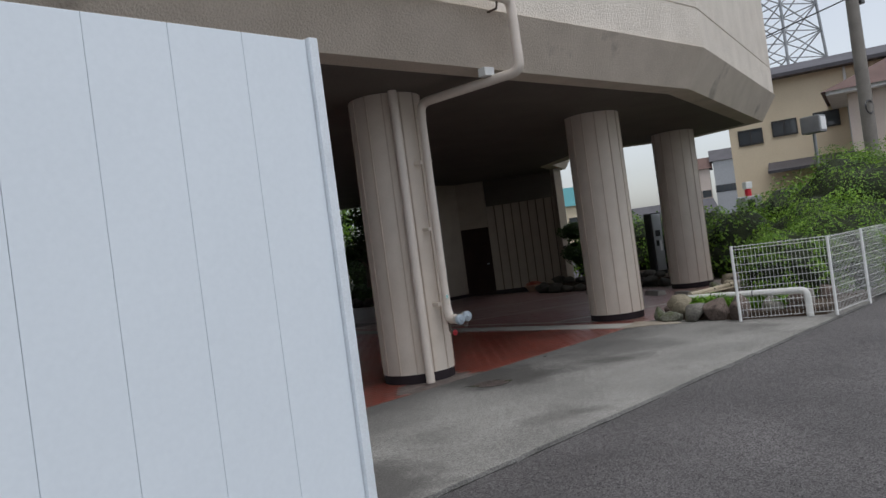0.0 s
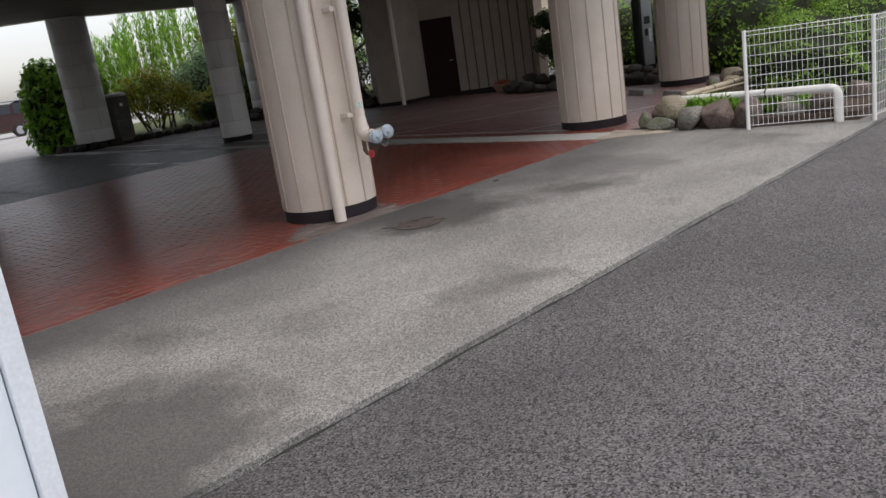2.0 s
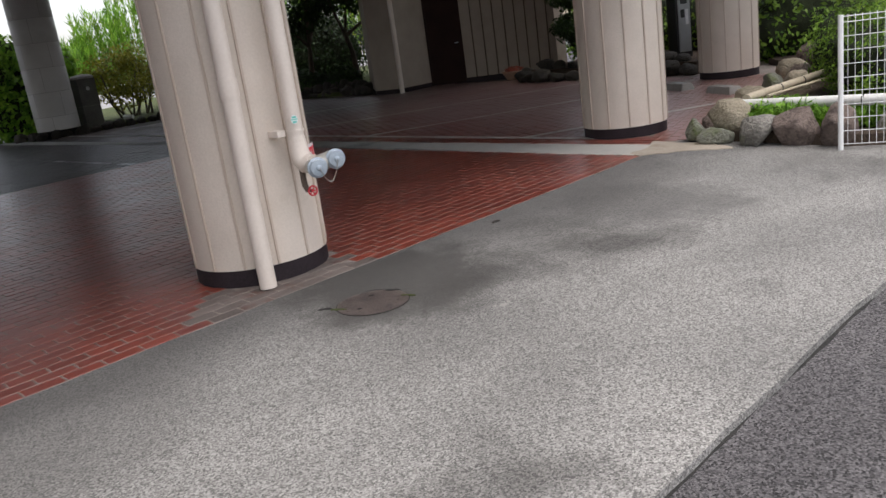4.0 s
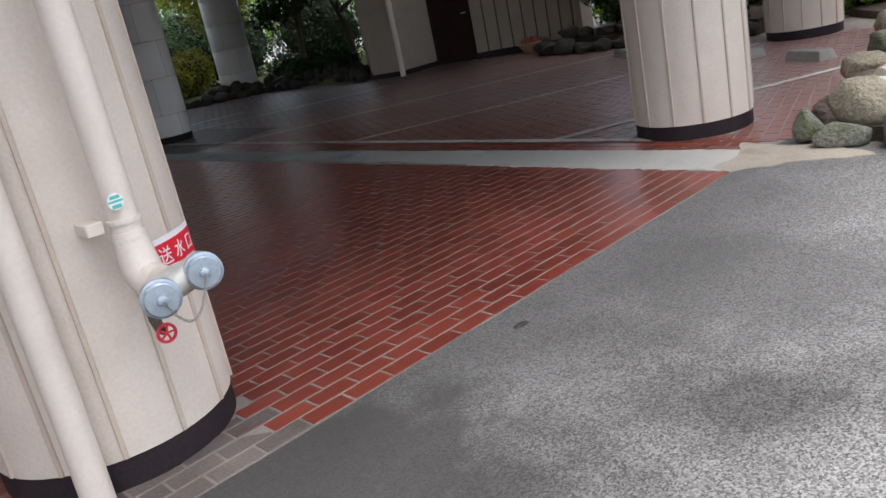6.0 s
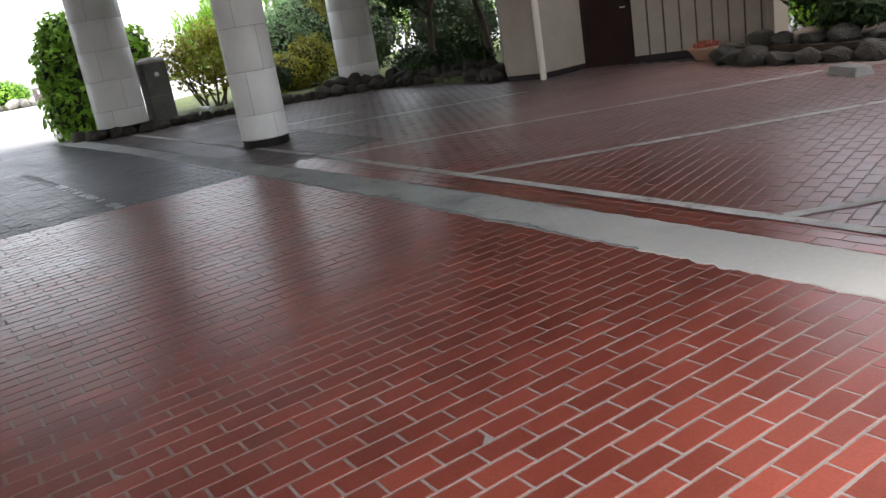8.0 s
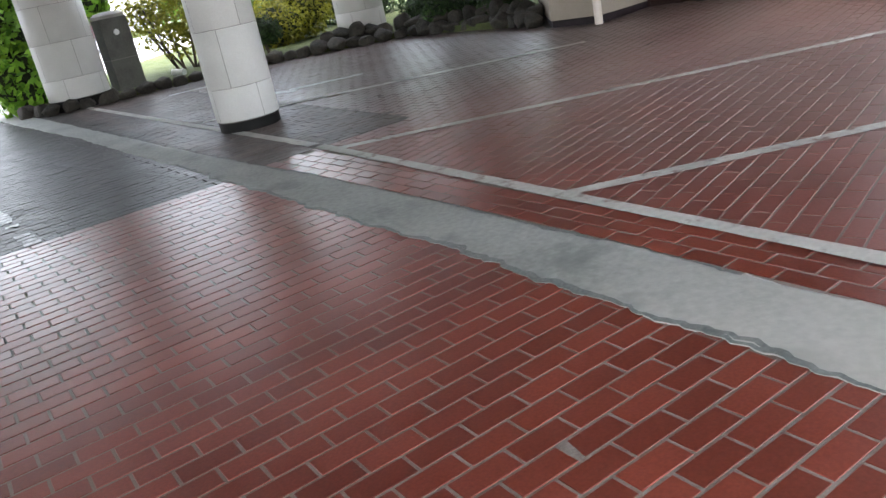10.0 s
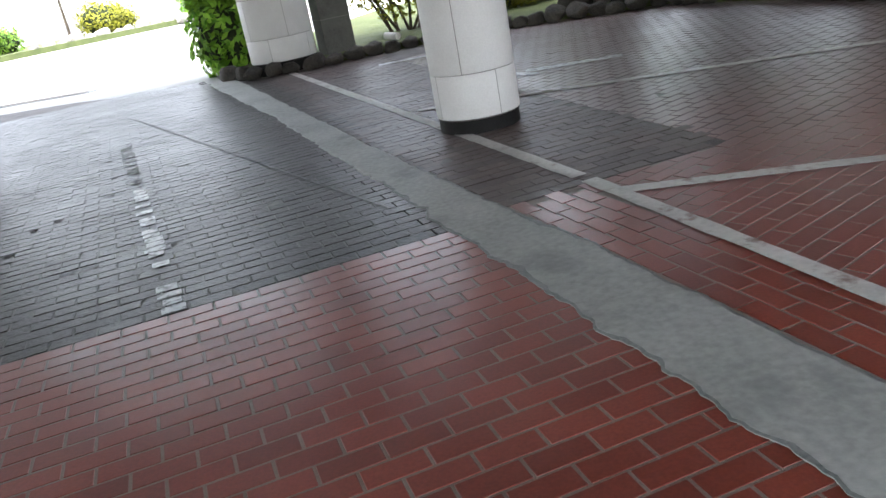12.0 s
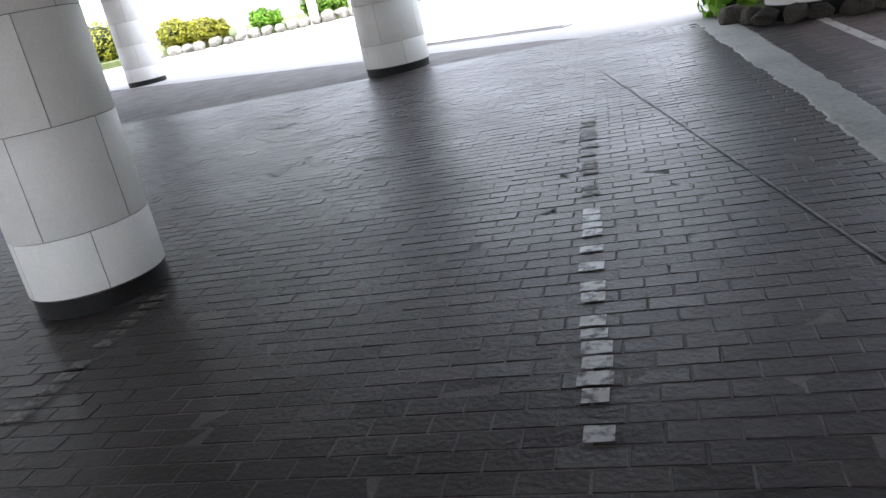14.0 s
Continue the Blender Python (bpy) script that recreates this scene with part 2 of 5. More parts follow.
ROCK_GREEN = surface("green_grey_rock", (0.10, 0.105, 0.08), (0.30, 0.30, 0.24), 5, 40, 0.85, 0.9, stain=(0.10, 0.12, 0.045), stain_scale=5, stain_size=0.5, depth=0.03)
ROCK_BROWN = surface("brown_rock", (0.07, 0.05, 0.042), (0.25, 0.195, 0.165), 5, 40, 0.85, 0.9, stain=(0.05, 0.035, 0.03), stain_scale=5, stain_size=0.52, depth=0.03)
ROCK_TAN = surface("tan_rock", (0.20, 0.17, 0.115), (0.42, 0.37, 0.28), 5, 40, 0.85, 0.9, stain=(0.14, 0.13, 0.07), stain_scale=5, stain_size=0.56, depth=0.03)
GAP_DARK = surface("dark_crack", (0.008, 0.008, 0.007), (0.03, 0.028, 0.025), 8, 60, 0.9, 0.5)
ROCK_DARK = surface("dark_rock", (0.016, 0.015, 0.012), (0.07, 0.06, 0.047), 5, 40, 0.8, 0.9, vary="object", vary_amount=0.35, depth=0.03)
SOIL = surface("soil", (0.035, 0.025, 0.018), (0.11, 0.075, 0.05), 3, 60, 0.95, 0.9, depth=0.03)
GRASS_SOIL = surface("mossy_ground", (0.05, 0.068, 0.02), (0.11, 0.13, 0.045), 2, 50, 0.95, 0.8, depth=0.03)
BARK = surface("bark", (0.04, 0.03, 0.022), (0.13, 0.10, 0.075), 8, 50, 0.9, 0.8, stretch=(1, 1, 0.2), depth=0.02)
DOOR_DARK = surface("dark_door", (0.020, 0.010, 0.009), (0.034, 0.017, 0.015), 2, 40, 0.7, 0.05, spec=0.15)
STOP_CONC = surface("wheel_stop_concrete", (0.24, 0.23, 0.21), (0.38, 0.37, 0.34), 5, 70, 0.85, 0.4)
LINE_PAINT = surface("worn_line_paint", (0.42, 0.41, 0.38), (0.62, 0.605, 0.56), 2.5, 30, 0.7, 0.2, stain=(0.26, 0.19, 0.16), stain_scale=9, stain_size=0.56)
GROOVE = surface("cement_groove", (0.09, 0.088, 0.086), (0.2, 0.197, 0.19), 6, 40, 0.6, 0.3, stain=(0.05, 0.045, 0.043), stain_scale=6, stain_size=0.5)
LINE_WORN = surface("faint_line_paint", (0.32, 0.32, 0.32), (0.62, 0.62, 0.61), 2.5, 18, 0.4, 0.3, stain=(0.055, 0.05, 0.05), stain_scale=18, stain_size=0.47)
LINE_FAINT = surface("trace_of_line_paint", (0.10, 0.098, 0.09), (0.26, 0.255, 0.235), 5, 22, 0.6, 0.3, stain=(0.05, 0.043, 0.04), stain_scale=20, stain_size=0.46)
STEEL = plain("grey_steel", (0.30, 0.31, 0.32), 0.45, 0.6)
HOUSE_WALL = surface("cream_siding", (0.74, 0.62, 0.44), (0.82, 0.70, 0.51), 1, 20, 0.8, 0.1)
HOUSE_WALL_PINK = surface("pale_pink_siding", (0.62, 0.53, 0.46), (0.70, 0.60, 0.53), 1, 20, 0.8, 0.1)
ROOF_DARK = surface("dark_roof", (0.045, 0.043, 0.05), (0.09, 0.085, 0.095), 1, 20, 0.6, 0.3)
ROOF_BROWN = surface("brown_roof", (0.08, 0.04, 0.03), (0.13, 0.07, 0.055), 1, 20, 0.6, 0.3)
ROOF_TEAL = plain("teal_roof", (0.05, 0.22, 0.24), 0.5)
FRAME_DARK = plain("dark_window_frame", (0.03, 0.03, 0.032), 0.4)
POLE_CONC = surface("pole_concrete", (0.17, 0.155, 0.14), (0.25, 0.235, 0.21), 2, 40, 0.85, 0.3)
BLACK = plain("black_plastic", (0.02, 0.02, 0.022), 0.4)
TYRE = plain("tyre_rubber", (0.02, 0.02, 0.02), 0.8)
CAR_PAINT = plain("dark_maroon_car_paint", (0.055, 0.03, 0.032), 0.25)
CAR_SILVER = plain("silver_car_paint", (0.45, 0.46, 0.48), 0.3, 0.5)
TERRACOTTA = plain("terracotta", (0.42, 0.27, 0.19), 0.8)


def glass_material():
    m, n, l, b = material("window_glass", 0.06)
    b.inputs["Base Color"].default_value = (0.05, 0.06, 0.07, 1)
    b.inputs["Specular IOR Level"].default_value = 0.7
    return m


GLASS = glass_material()


def leaf_material(name, dark, light):
    m, n, l, b = material(name, 0.55, spec=0.35)
    g = n.new("ShaderNodeNewGeometry")
    ramp = n.new("ShaderNodeValToRGB")
    ramp.color_ramp.elements[0].color, ramp.color_ramp.elements[1].color = (*dark, 1), (*light, 1)
    l.new(g.outputs["Random Per Island"], ramp.inputs[0])
    nz = n.new("ShaderNodeTexNoise")
    nz.inputs["Scale"].default_value = 1.6
    l.new(g.outputs["Position"], nz.inputs["Vector"])
    mr = n.new("ShaderNodeMapRange")
    mr.inputs["From Min"].default_value, mr.inputs["From Max"].default_value = 0.3, 0.7
    mr.inputs["To Min"].default_value, mr.inputs["To Max"].default_value = 0.65, 1.3
    l.new(nz.outputs[0], mr.inputs["Value"])
    hs = n.new("ShaderNodeHueSaturation")
    l.new(ramp.outputs[0], hs.inputs["Color"]), l.new(mr.outputs[0], hs.inputs["Value"])
    l.new(hs.outputs[0], b.inputs["Base Color"])
    tr = n.new("ShaderNodeBsdfTranslucent")
    l.new(hs.outputs[0], tr.inputs["Color"])
    mix = n.new("ShaderNodeMixShader")
    mix.inputs[0].default_value = 0.3
    l.new(b.outputs[0], mix.inputs[1]), l.new(tr.outputs[0], mix.inputs[2])
    l.new(mix.outputs[0], n["Material Output"].inputs["Surface"])
    return m


LEAF_HEDGE = leaf_material("hedge_leaves", (0.055, 0.14, 0.014), (0.25, 0.41, 0.05))
LEAF_DARK = leaf_material("dark_leaves", (0.012, 0.03, 0.008), (0.045, 0.085, 0.02))
LEAF_BRIGHT = leaf_material("bright_leaves", (0.08, 0.21, 0.014), (0.27, 0.49, 0.05))
LEAF_YELLOW = leaf_material("yellow_green_leaves", (0.14, 0.15, 0.01), (0.32, 0.31, 0.03))
LEAF_BLUE = leaf_material("grey_green_leaves", (0.08, 0.16, 0.07), (0.17, 0.27, 0.13))
# Near-black green for the lump inside a bush; stands for shade between leaves.
LEAF_CORE = surface("inner_foliage_shade", (0.008, 0.012, 0.004), (0.03, 0.045, 0.012), 6, 50, 0.95, 0.8, depth=0.05)

# ---- building helpers ----


def gz(x, y):
    """The ground rises gently towards the porch."""
    return -0.13 + 0.006 * max(-16, min(26, x)) + 0.012 * max(-14, min(34, y))


C5, S5 = math.cos(radians(4.9)), math.sin(radians(4.9))


def fl(u, v, h=0.0):
    """World place of a point of the paving, by its own axes along and across the brick rows."""
    x, y = C5 * u - S5 * v, S5 * u + C5 * v
    return (x, y, gz(x, y) + h)


def mesh(name, verts, faces, mat, parent=None, smooth=False, label=""):
    me = bpy.data.meshes.new(name)
    me.from_pydata([tuple(p) for p in verts], [], faces)
    me.update()
    me.materials.append(mat)
    if smooth:
        me.shade_smooth()
    ob = new(name, me)
    ob.parent = parent
    if label:
        ob["label"] = label
    return ob


def part(name, bm, mat, parent=None, label="", smooth=False):
    me = bpy.data.meshes.new(name)
    bm.to_mesh(me)
    bm.free()
    me.materials.append(mat)
    if smooth:
        me.shade_smooth()
        me.set_sharp_from_angle(angle=radians(40))
    ob = new(name, me)
    ob.parent = parent
    if label:
        ob["label"] = label
    return ob


def thing(name, label, category, at=(0, 0, 0), group="", turn=0):
    ob = new(name)
    ob.empty_display_size = 0.1
    ob.matrix_world = pose(*at, 0, 0, turn)
    return tagged(ob, label, category, group)


def box(x0, y0, z0, x1, y1, z1, bevel=0.0, seg=2):
    bm = bmesh.new()
    bmesh.ops.create_cube(bm, size=1, matrix=Matrix.LocRotScale(((x0 + x1) / 2, (y0 + y1) / 2, (z0 + z1) / 2), None, (abs(x1 - x0), abs(y1 - y0), abs(z1 - z0))))
    if bevel:
        bmesh.ops.bevel(bm, geom=bm.edges[:], offset=bevel, segments=seg, affect="EDGES", profile=0.7)
    return bm


def lathe(profile, seg=32, axis=(0, 0)):
    """A turned body from (radius, height) pairs."""
    bm = bmesh.new()
    rings = []
    for r, z in profile:
        rings.append([bm.verts.new((axis[0] + r * math.cos(2 * math.pi * i / seg), axis[1] + r * math.sin(2 * math.pi * i / seg), z)) for i in range(seg)])
    for a, b in zip(rings, rings[1:]):
        for i in range(seg):
            bm.faces.new((a[i], a[(i + 1) % seg], b[(i + 1) % seg], b[i]))
    bm.faces.new(rings[0][::-1]), bm.faces.new(rings[-1])
    return bm


def tube(points, r, seg=14, bm=None):
    """A round bar along a line of points; r may be one radius or one for each point."""
    bm = bm or bmesh.new()
    pts = [Vector(p) for p in points]
    rs = r if isinstance(r, (list, tuple)) else [r] * len(pts)
    rings, side = [], None
    for i, p in enumerate(pts):
        d = (pts[min(i + 1, len(pts) - 1)] - pts[max(i - 1, 0)]).normalized()
        if side is None:
            side = d.orthogonal().normalized()
        side = (side - d * side.dot(d)).normalized()
        other = d.cross(side)
        rings.append([bm.verts.new(p + (side * math.cos(2 * math.pi * k / seg) + other * math.sin(2 * math.pi * k / seg)) * rs[i]) for k in range(seg)])
    for a, b in zip(rings, rings[1:]):
        for k in range(seg):
            bm.faces.new((a[k], a[(k + 1) % seg], b[(k + 1) % seg], b[k]))
    bm.faces.new(rings[0][::-1]), bm.faces.new(rings[-1])
    return bm


def bend(a, corner, b, r, n=6):
    """Points of a pipe from a to b with a rounded corner."""
    a, c, b = Vector(a), Vector(corner), Vector(b)
    p, q = c + (a - c).normalized() * r, c + (b - c).normalized() * r
    return [a] + [(p.lerp(c, k / n)).lerp(c.lerp(q, k / n), k / n) for k in range(n + 1)] + [b]


def prism(outline, z0, z1):
    """A solid over a plan outline; the heights may be numbers or functions of x and y."""
    f0 = z0 if callable(z0) else (lambda x, y: z0)
    f1 = z1 if callable(z1) else (lambda x, y: z1)
    bm = bmesh.new()
    lo = [bm.verts.new((x, y, f0(x, y))) for x, y in outline]
    hi = [bm.verts.new((x, y, f1(x, y))) for x, y in outline]
    n = len(outline)
    for i in range(n):
        bm.faces.new((lo[i], lo[(i + 1) % n], hi[(i + 1) % n], hi[i]))
    bm.faces.new(lo[::-1]), bm.faces.new(hi)
    bmesh.ops.recalc_face_normals(bm, faces=bm.faces[:])
    return bm


def rock_mesh(name, mat, seed, sub=3):
    """A rounded, chipped boulder of about one metre."""
    bm = bmesh.new()
    bmesh.ops.create_icosphere(bm, subdivisions=sub, radius=0.5)
    rng = random.Random(seed)
    off = Vector((rng.uniform(-50, 50), rng.uniform(-50, 50), rng.uniform(-50, 50)))
    for v in bm.verts:
        d = v.co.normalized()
        flat = max(abs(d.x), abs(d.y), abs(d.z))
        k = 0.70 + 0.28 * flat ** -0.6 * 0.8 + 0.20 * noise.noise(d * 1.4 + off) + 0.07 * noise.noise(d * 4 + off) + 0.03 * noise.noise(d * 9 + off)
        v.co = d * 0.5 * k
    for _ in range(13):
        d = Vector((rng.gauss(0, 1), rng.gauss(0, 1), rng.gauss(0, 0.8))).normalized()
        cut = rng.uniform(0.27, 0.37)
        for v in bm.verts:
            over = v.co.dot(d) - cut
            if over > 0:
                v.co -= d * over * 0.88
    for v in bm.verts:
        v.co += v.co.normalized() * (0.02 * noise.noise(v.co * 7 + off) + 0.014 * noise.noise(v.co * 16 + off))
    me = bpy.data.meshes.new(name)
    bm.to_mesh(me)
    bm.free()
    me.materials.append(mat)
    me.shade_smooth()
    return me


def leaves(name, blobs, count, size, mat, parent, seed, droop=0.0, long=1.0, shell=0.35):
    """Many small separate leaves over a set of lumps (x, y, z, rx, ry, rz)."""
    rng = np.random.default_rng(seed)
    b = np.array(blobs, float)
    w = (b[:, 3] * b[:, 4] + b[:, 4] * b[:, 5] + b[:, 3] * b[:, 5])
    pick = rng.choice(len(b), count, p=w / w.sum())
    d = rng.normal(size=(count, 3))
    d /= np.linalg.norm(d, axis=1)[:, None]
    lump = 1 + 0.16 * np.sin(d[:, 0] * 7 + pick) * np.cos(d[:, 1] * 6 + pick * 2) + 0.10 * np.sin(d[:, 2] * 11 + d[:, 0] * 9)
    rad = (1 - shell * rng.random(count) ** 1.6) * lump
    p = b[pick, :3] + d * b[pick, 3:] * rad[:, None]
    nrm = d + rng.normal(scale=0.55, size=(count, 3)) + np.array([0, 0, 0.35])
    nrm /= np.linalg.norm(nrm, axis=1)[:, None]
    t = np.cross(nrm, rng.normal(size=(count, 3)))
    t[:, 2] -= droop
    t /= np.linalg.norm(t, axis=1)[:, None]
    s = np.cross(nrm, t)
    s /= np.linalg.norm(s, axis=1)[:, None]
    sz = size * rng.uniform(0.6, 1.35, count)[:, None]
    tip, base = p + t * sz * long, p - t * sz * long
    l_, r_ = p + s * sz * 0.5 + nrm * sz * 0.15, p - s * sz * 0.5 + nrm * sz * 0.15
    verts = np.stack([base, l_, tip, r_], 1).reshape(-1, 3)
    idx = np.arange(count)[:, None] * 4
    faces = np.concatenate([idx + [0, 1, 2], idx + [0, 2, 3]], 0)
    me = bpy.data.meshes.new(name)
    me.vertices.add(len(verts))
    me.vertices.foreach_set("co", verts.ravel())
    me.loops.add(faces.size)
    me.loops.foreach_set("vertex_index", faces.ravel().astype(np.int32))
    me.polygons.add(len(faces))
    me.polygons.foreach_set("loop_start", np.arange(0, faces.size, 3, dtype=np.int32))
    me.update(calc_edges=True)
    me.materials.append(mat)
    ob = new(name, me)
    ob.parent = parent
    return ob


def core(blobs, parent, k=0.72, seed=0, name="shade_core"):
    """The filled inside of a bush, near black with its shade painted in."""
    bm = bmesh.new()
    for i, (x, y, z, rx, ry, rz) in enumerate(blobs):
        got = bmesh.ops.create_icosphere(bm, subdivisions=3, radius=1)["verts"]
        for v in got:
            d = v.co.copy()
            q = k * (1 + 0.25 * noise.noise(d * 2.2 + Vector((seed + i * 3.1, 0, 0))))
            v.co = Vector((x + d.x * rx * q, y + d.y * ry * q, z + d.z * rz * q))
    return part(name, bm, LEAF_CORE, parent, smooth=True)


def bush(name, label, category, blobs, count, size, mat, seed, group="", dense=0.72, stems=0, **kw):
    x = sum(b[0] for b in blobs) / len(blobs)
    y = sum(b[1] for b in blobs) / len(blobs)
    base = (x, y, gz(x, y))
    ob = thing(name, label, category, base, group)
    rel = [(b[0] - x, b[1] - y, b[2] - base[2], *b[3:]) for b in blobs]
    leaves("foliage", rel, count, size, mat, ob, seed, **kw)
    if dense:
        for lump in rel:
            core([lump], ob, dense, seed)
    rng = random.Random(seed)
    for i in range(stems):
        b = rel[rng.randrange(len(rel))]
        a = rng.uniform(0, 6.28)
        r0 = 0.14 * min(b[3], b[4])
        foot = Vector((b[0] * 0.5 + math.cos(a) * r0, b[1] * 0.5 + math.sin(a) * r0, -0.02))
        top = Vector((b[0] + rng.uniform(-0.6, 0.6) * b[3], b[1] + rng.uniform(-0.6, 0.6) * b[4], b[2] + rng.uniform(-0.1, 0.5) * b[5]))
        mid = foot.lerp(top, 0.5) + Vector((rng.uniform(-0.15, 0.15), rng.uniform(-0.15, 0.15), 0.1))
        part("stem", tube([foot, foot.lerp(mid, 0.6), mid, mid.lerp(top, 0.6), top], [0.03, 0.026, 0.022, 0.015, 0.008], 7), BARK, ob)
    return ob

# ---- ground ----


def ground_sheet():
    xs = [-900, -300, -120, -60, -36, -24] + list(range(-16, 27, 3)) + [34, 48, 80, 160, 400, 900]
    ys = [-900, -300, -120, -60, -30] + list(range(-14, 35, 3)) + [44, 60, 100, 200, 400, 900]
    verts = [(x, y, gz(x, y) - 0.035) for y in ys for x in xs]
    n = len(xs)
    faces = [(j * n + i, j * n + i + 1, (j + 1) * n + i + 1, (j + 1) * n + i) for j in range(len(ys) - 1) for i in range(n - 1)]
    return tagged(mesh("ground", verts, faces, ASPHALT, smooth=True), "dark grey worn asphalt of the yard", "ground", kind="structure")


ground_sheet()


def sheet(name, outline, h0, h1, mat, label, category, step=0.0, wobble=0.0, seed=1):
    """A slab of paving over an outline on the paving axes, with a slightly uneven edge."""
    rng = random.Random(seed)
    pts = []
    for (a, b), (c, d) in zip(outline, outline[1:] + outline[:1]):
        n = max(1, int(math.hypot(c - a, d - b) / step)) if step else 1
        for k in range(n):
            j = wobble if 0 < k else 0
            pts.append((a + (c - a) * k / n + rng.uniform(-j, j), b + (d - b) * k / n + rng.uniform(-j, j)))
    world_pts = [fl(u, v)[:2] for u, v in pts]
    bm = prism(world_pts, lambda x, y: gz(x, y) + h0, lambda x, y: gz(x, y) + h1)
    return tagged(part(name, bm, mat), label, category, kind="structure")


def strip_u(v):
    return float(np.interp(v, (3.8, 9, 13, 16.5, 20.6), (7.25, 7.19, 7.03, 6.85, 6.5)))


def strip_far(v):
    return float(np.interp(v, (3.8, 9, 11, 13, 20.6), (7.76, 7.63, 7.52, 7.34, 6.9)))


sheet("trim_joint", [(-9, 0.842), (9.6, 0.842), (9.6, 0.86), (-9, 0.86)], -0.12, -0.032, GAP_DARK, "dark gap between the concrete apron and asphalt", "joint", 0.15, 0.007, 9)
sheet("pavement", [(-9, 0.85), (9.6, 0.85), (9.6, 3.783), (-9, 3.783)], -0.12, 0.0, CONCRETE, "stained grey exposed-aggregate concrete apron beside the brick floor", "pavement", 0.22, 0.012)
# pale drive outside the porch
bm = bmesh.new()
for outline in ([(5.2, 20.2), (3.0, 20.4), (-3.7, 23.5), (-14, 28.8), (-16, 30.1), (-16, 34), (26, 34), (26, 30.1), (12, 26), (6.0, 24.0)],
                [(-16, 34), (-16, 90), (26, 90), (26, 34)], [(-16, 30.1), (-22, 34), (-16, 34)], [(-16, 34), (-22, 34), (-40, 46), (-44, 90), (-16, 90)], [(26, 34), (26, 90), (60, 90), (40, 34)]):
    face = bm.faces.new([bm.verts.new((x, y, gz(x, y) - 0.014)) for x, y in outline])
    side = bmesh.ops.extrude_face_region(bm, geom=[face])
    bmesh.ops.translate(bm, vec=(0, 0, -0.1), verts=[v for v in side["geom"] if isinstance(v, bmesh.types.BMVert)])
bmesh.ops.recalc_face_normals(bm, faces=bm.faces[:])
tagged(part("road", bm, DRIVE), "pale sunlit concrete drive outside the porch", "road", kind="structure")
# cement strip patched over the bricks, ragged edges
rng = random.Random(11)
near = [(strip_u(v) + 0.03 * noise.noise(Vector((v * 1.3, 0, 0))) + 0.03 * noise.noise(Vector((v * 4.3, 2, 0))) + 0.024 * noise.noise(Vector((v * 13, 5, 0))) + rng.uniform(-0.006, 0.006), v) for v in np.arange(3.84, 20.6, 0.03)]
far = [(strip_far(v) + 0.02 * noise.noise(Vector((v * 1.3, 9, 0))) + 0.02 * noise.noise(Vector((v * 5, 4, 0))) + 0.012 * noise.noise(Vector((v * 12, 7, 0))) + rng.uniform(-0.006, 0.006), v) for v in np.arange(20.58, 3.8, -0.03)]
verts, faces = [], []
for a, b in zip(near, far[::-1]):
    verts += [fl(*a, -0.01), fl(*a, 0.003), fl(a[0] + 0.02, a[1], 0.006), fl(b[0] - 0.02, b[1], 0.006), fl(*b, 0.003), fl(*b, -0.01)]
for i in range(min(len(near), len(far)) - 1):
    for k in range(5):
        p = i * 6 + k
        faces.append((p, p + 1, p + 7, p + 6))
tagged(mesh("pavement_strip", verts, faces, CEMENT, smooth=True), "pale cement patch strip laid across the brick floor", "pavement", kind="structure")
CEMENT_WET = surface("damp_cement_edge", (0.10, 0.115, 0.108), (0.25, 0.262, 0.245), 6, 60, 0.5, 0.3)


def damp_edge(seed, edge, inward):
    """The dark damp lip along a side of the cement strip, thin in places and gone in others."""
    verts, faces = [], []
    for u, v in edge:
        w = 0.045 * max(0.0, noise.noise(Vector((v * 1.7, seed, 0))) + 0.1) + 0.025 * max(0.0, noise.noise(Vector((v * 9, seed + 3, 0)))) + 0.004
        verts += [fl(u - inward * 0.001, v, 0.0046), fl(u + inward * (0.006 + w), v, 0.0074)]
    for i in range(len(edge) - 1):
        faces.append((2 * i, 2 * i + 1, 2 * i + 3, 2 * i + 2) if inward * (edge[1][1] - edge[0][1]) < 0 else (2 * i + 2, 2 * i + 3, 2 * i + 1, 2 * i))
    tagged(mesh("trim_damp_edge", verts, faces, CEMENT_WET), "dark damp edge of the cement strip", "stain", kind="structure")


damp_edge(3.3, [p for p in near if 6.2 < p[1] < 13], 1)
damp_edge(8.1, [p for p in far if 7.5 < p[1] < 13], -1)
sheet("pavement_corner", [(7.22, 3.79), (7.5, 3.45), (7.66, 3.05), (7.9, 3.4), (7.86, 3.75), (7.95, 4.06), (7.62, 3.93), (7.3, 3.95)], -0.02, 0.007, CEMENT_TAN, "pale cement fillet at the foot of the rock bed", "pavement", 0.08, 0.02, 5)

# ---- building ----
SZ = 3.62
SOFFIT_LINE = [(-16, 1.7), (0.94, 3.0), (8.08, 3.45), (14.57, 5.64), (14.7, 7.7), (12.6, 9.3), (13.6, 11.4), (15.2, 12.3), (16.2, 17.5), (12.4, 20.6), (5.4, 21.0), (3.9, 22.1), (-3.5, 25.5), (-16, 31.6)]
tagged(part("ceiling", prism(SOFFIT_LINE, SZ, SZ + 0.25), SOFFIT_SHADE), "brown-grey painted soffit under the upper storey, darkened for shade", "ceiling", kind="structure")


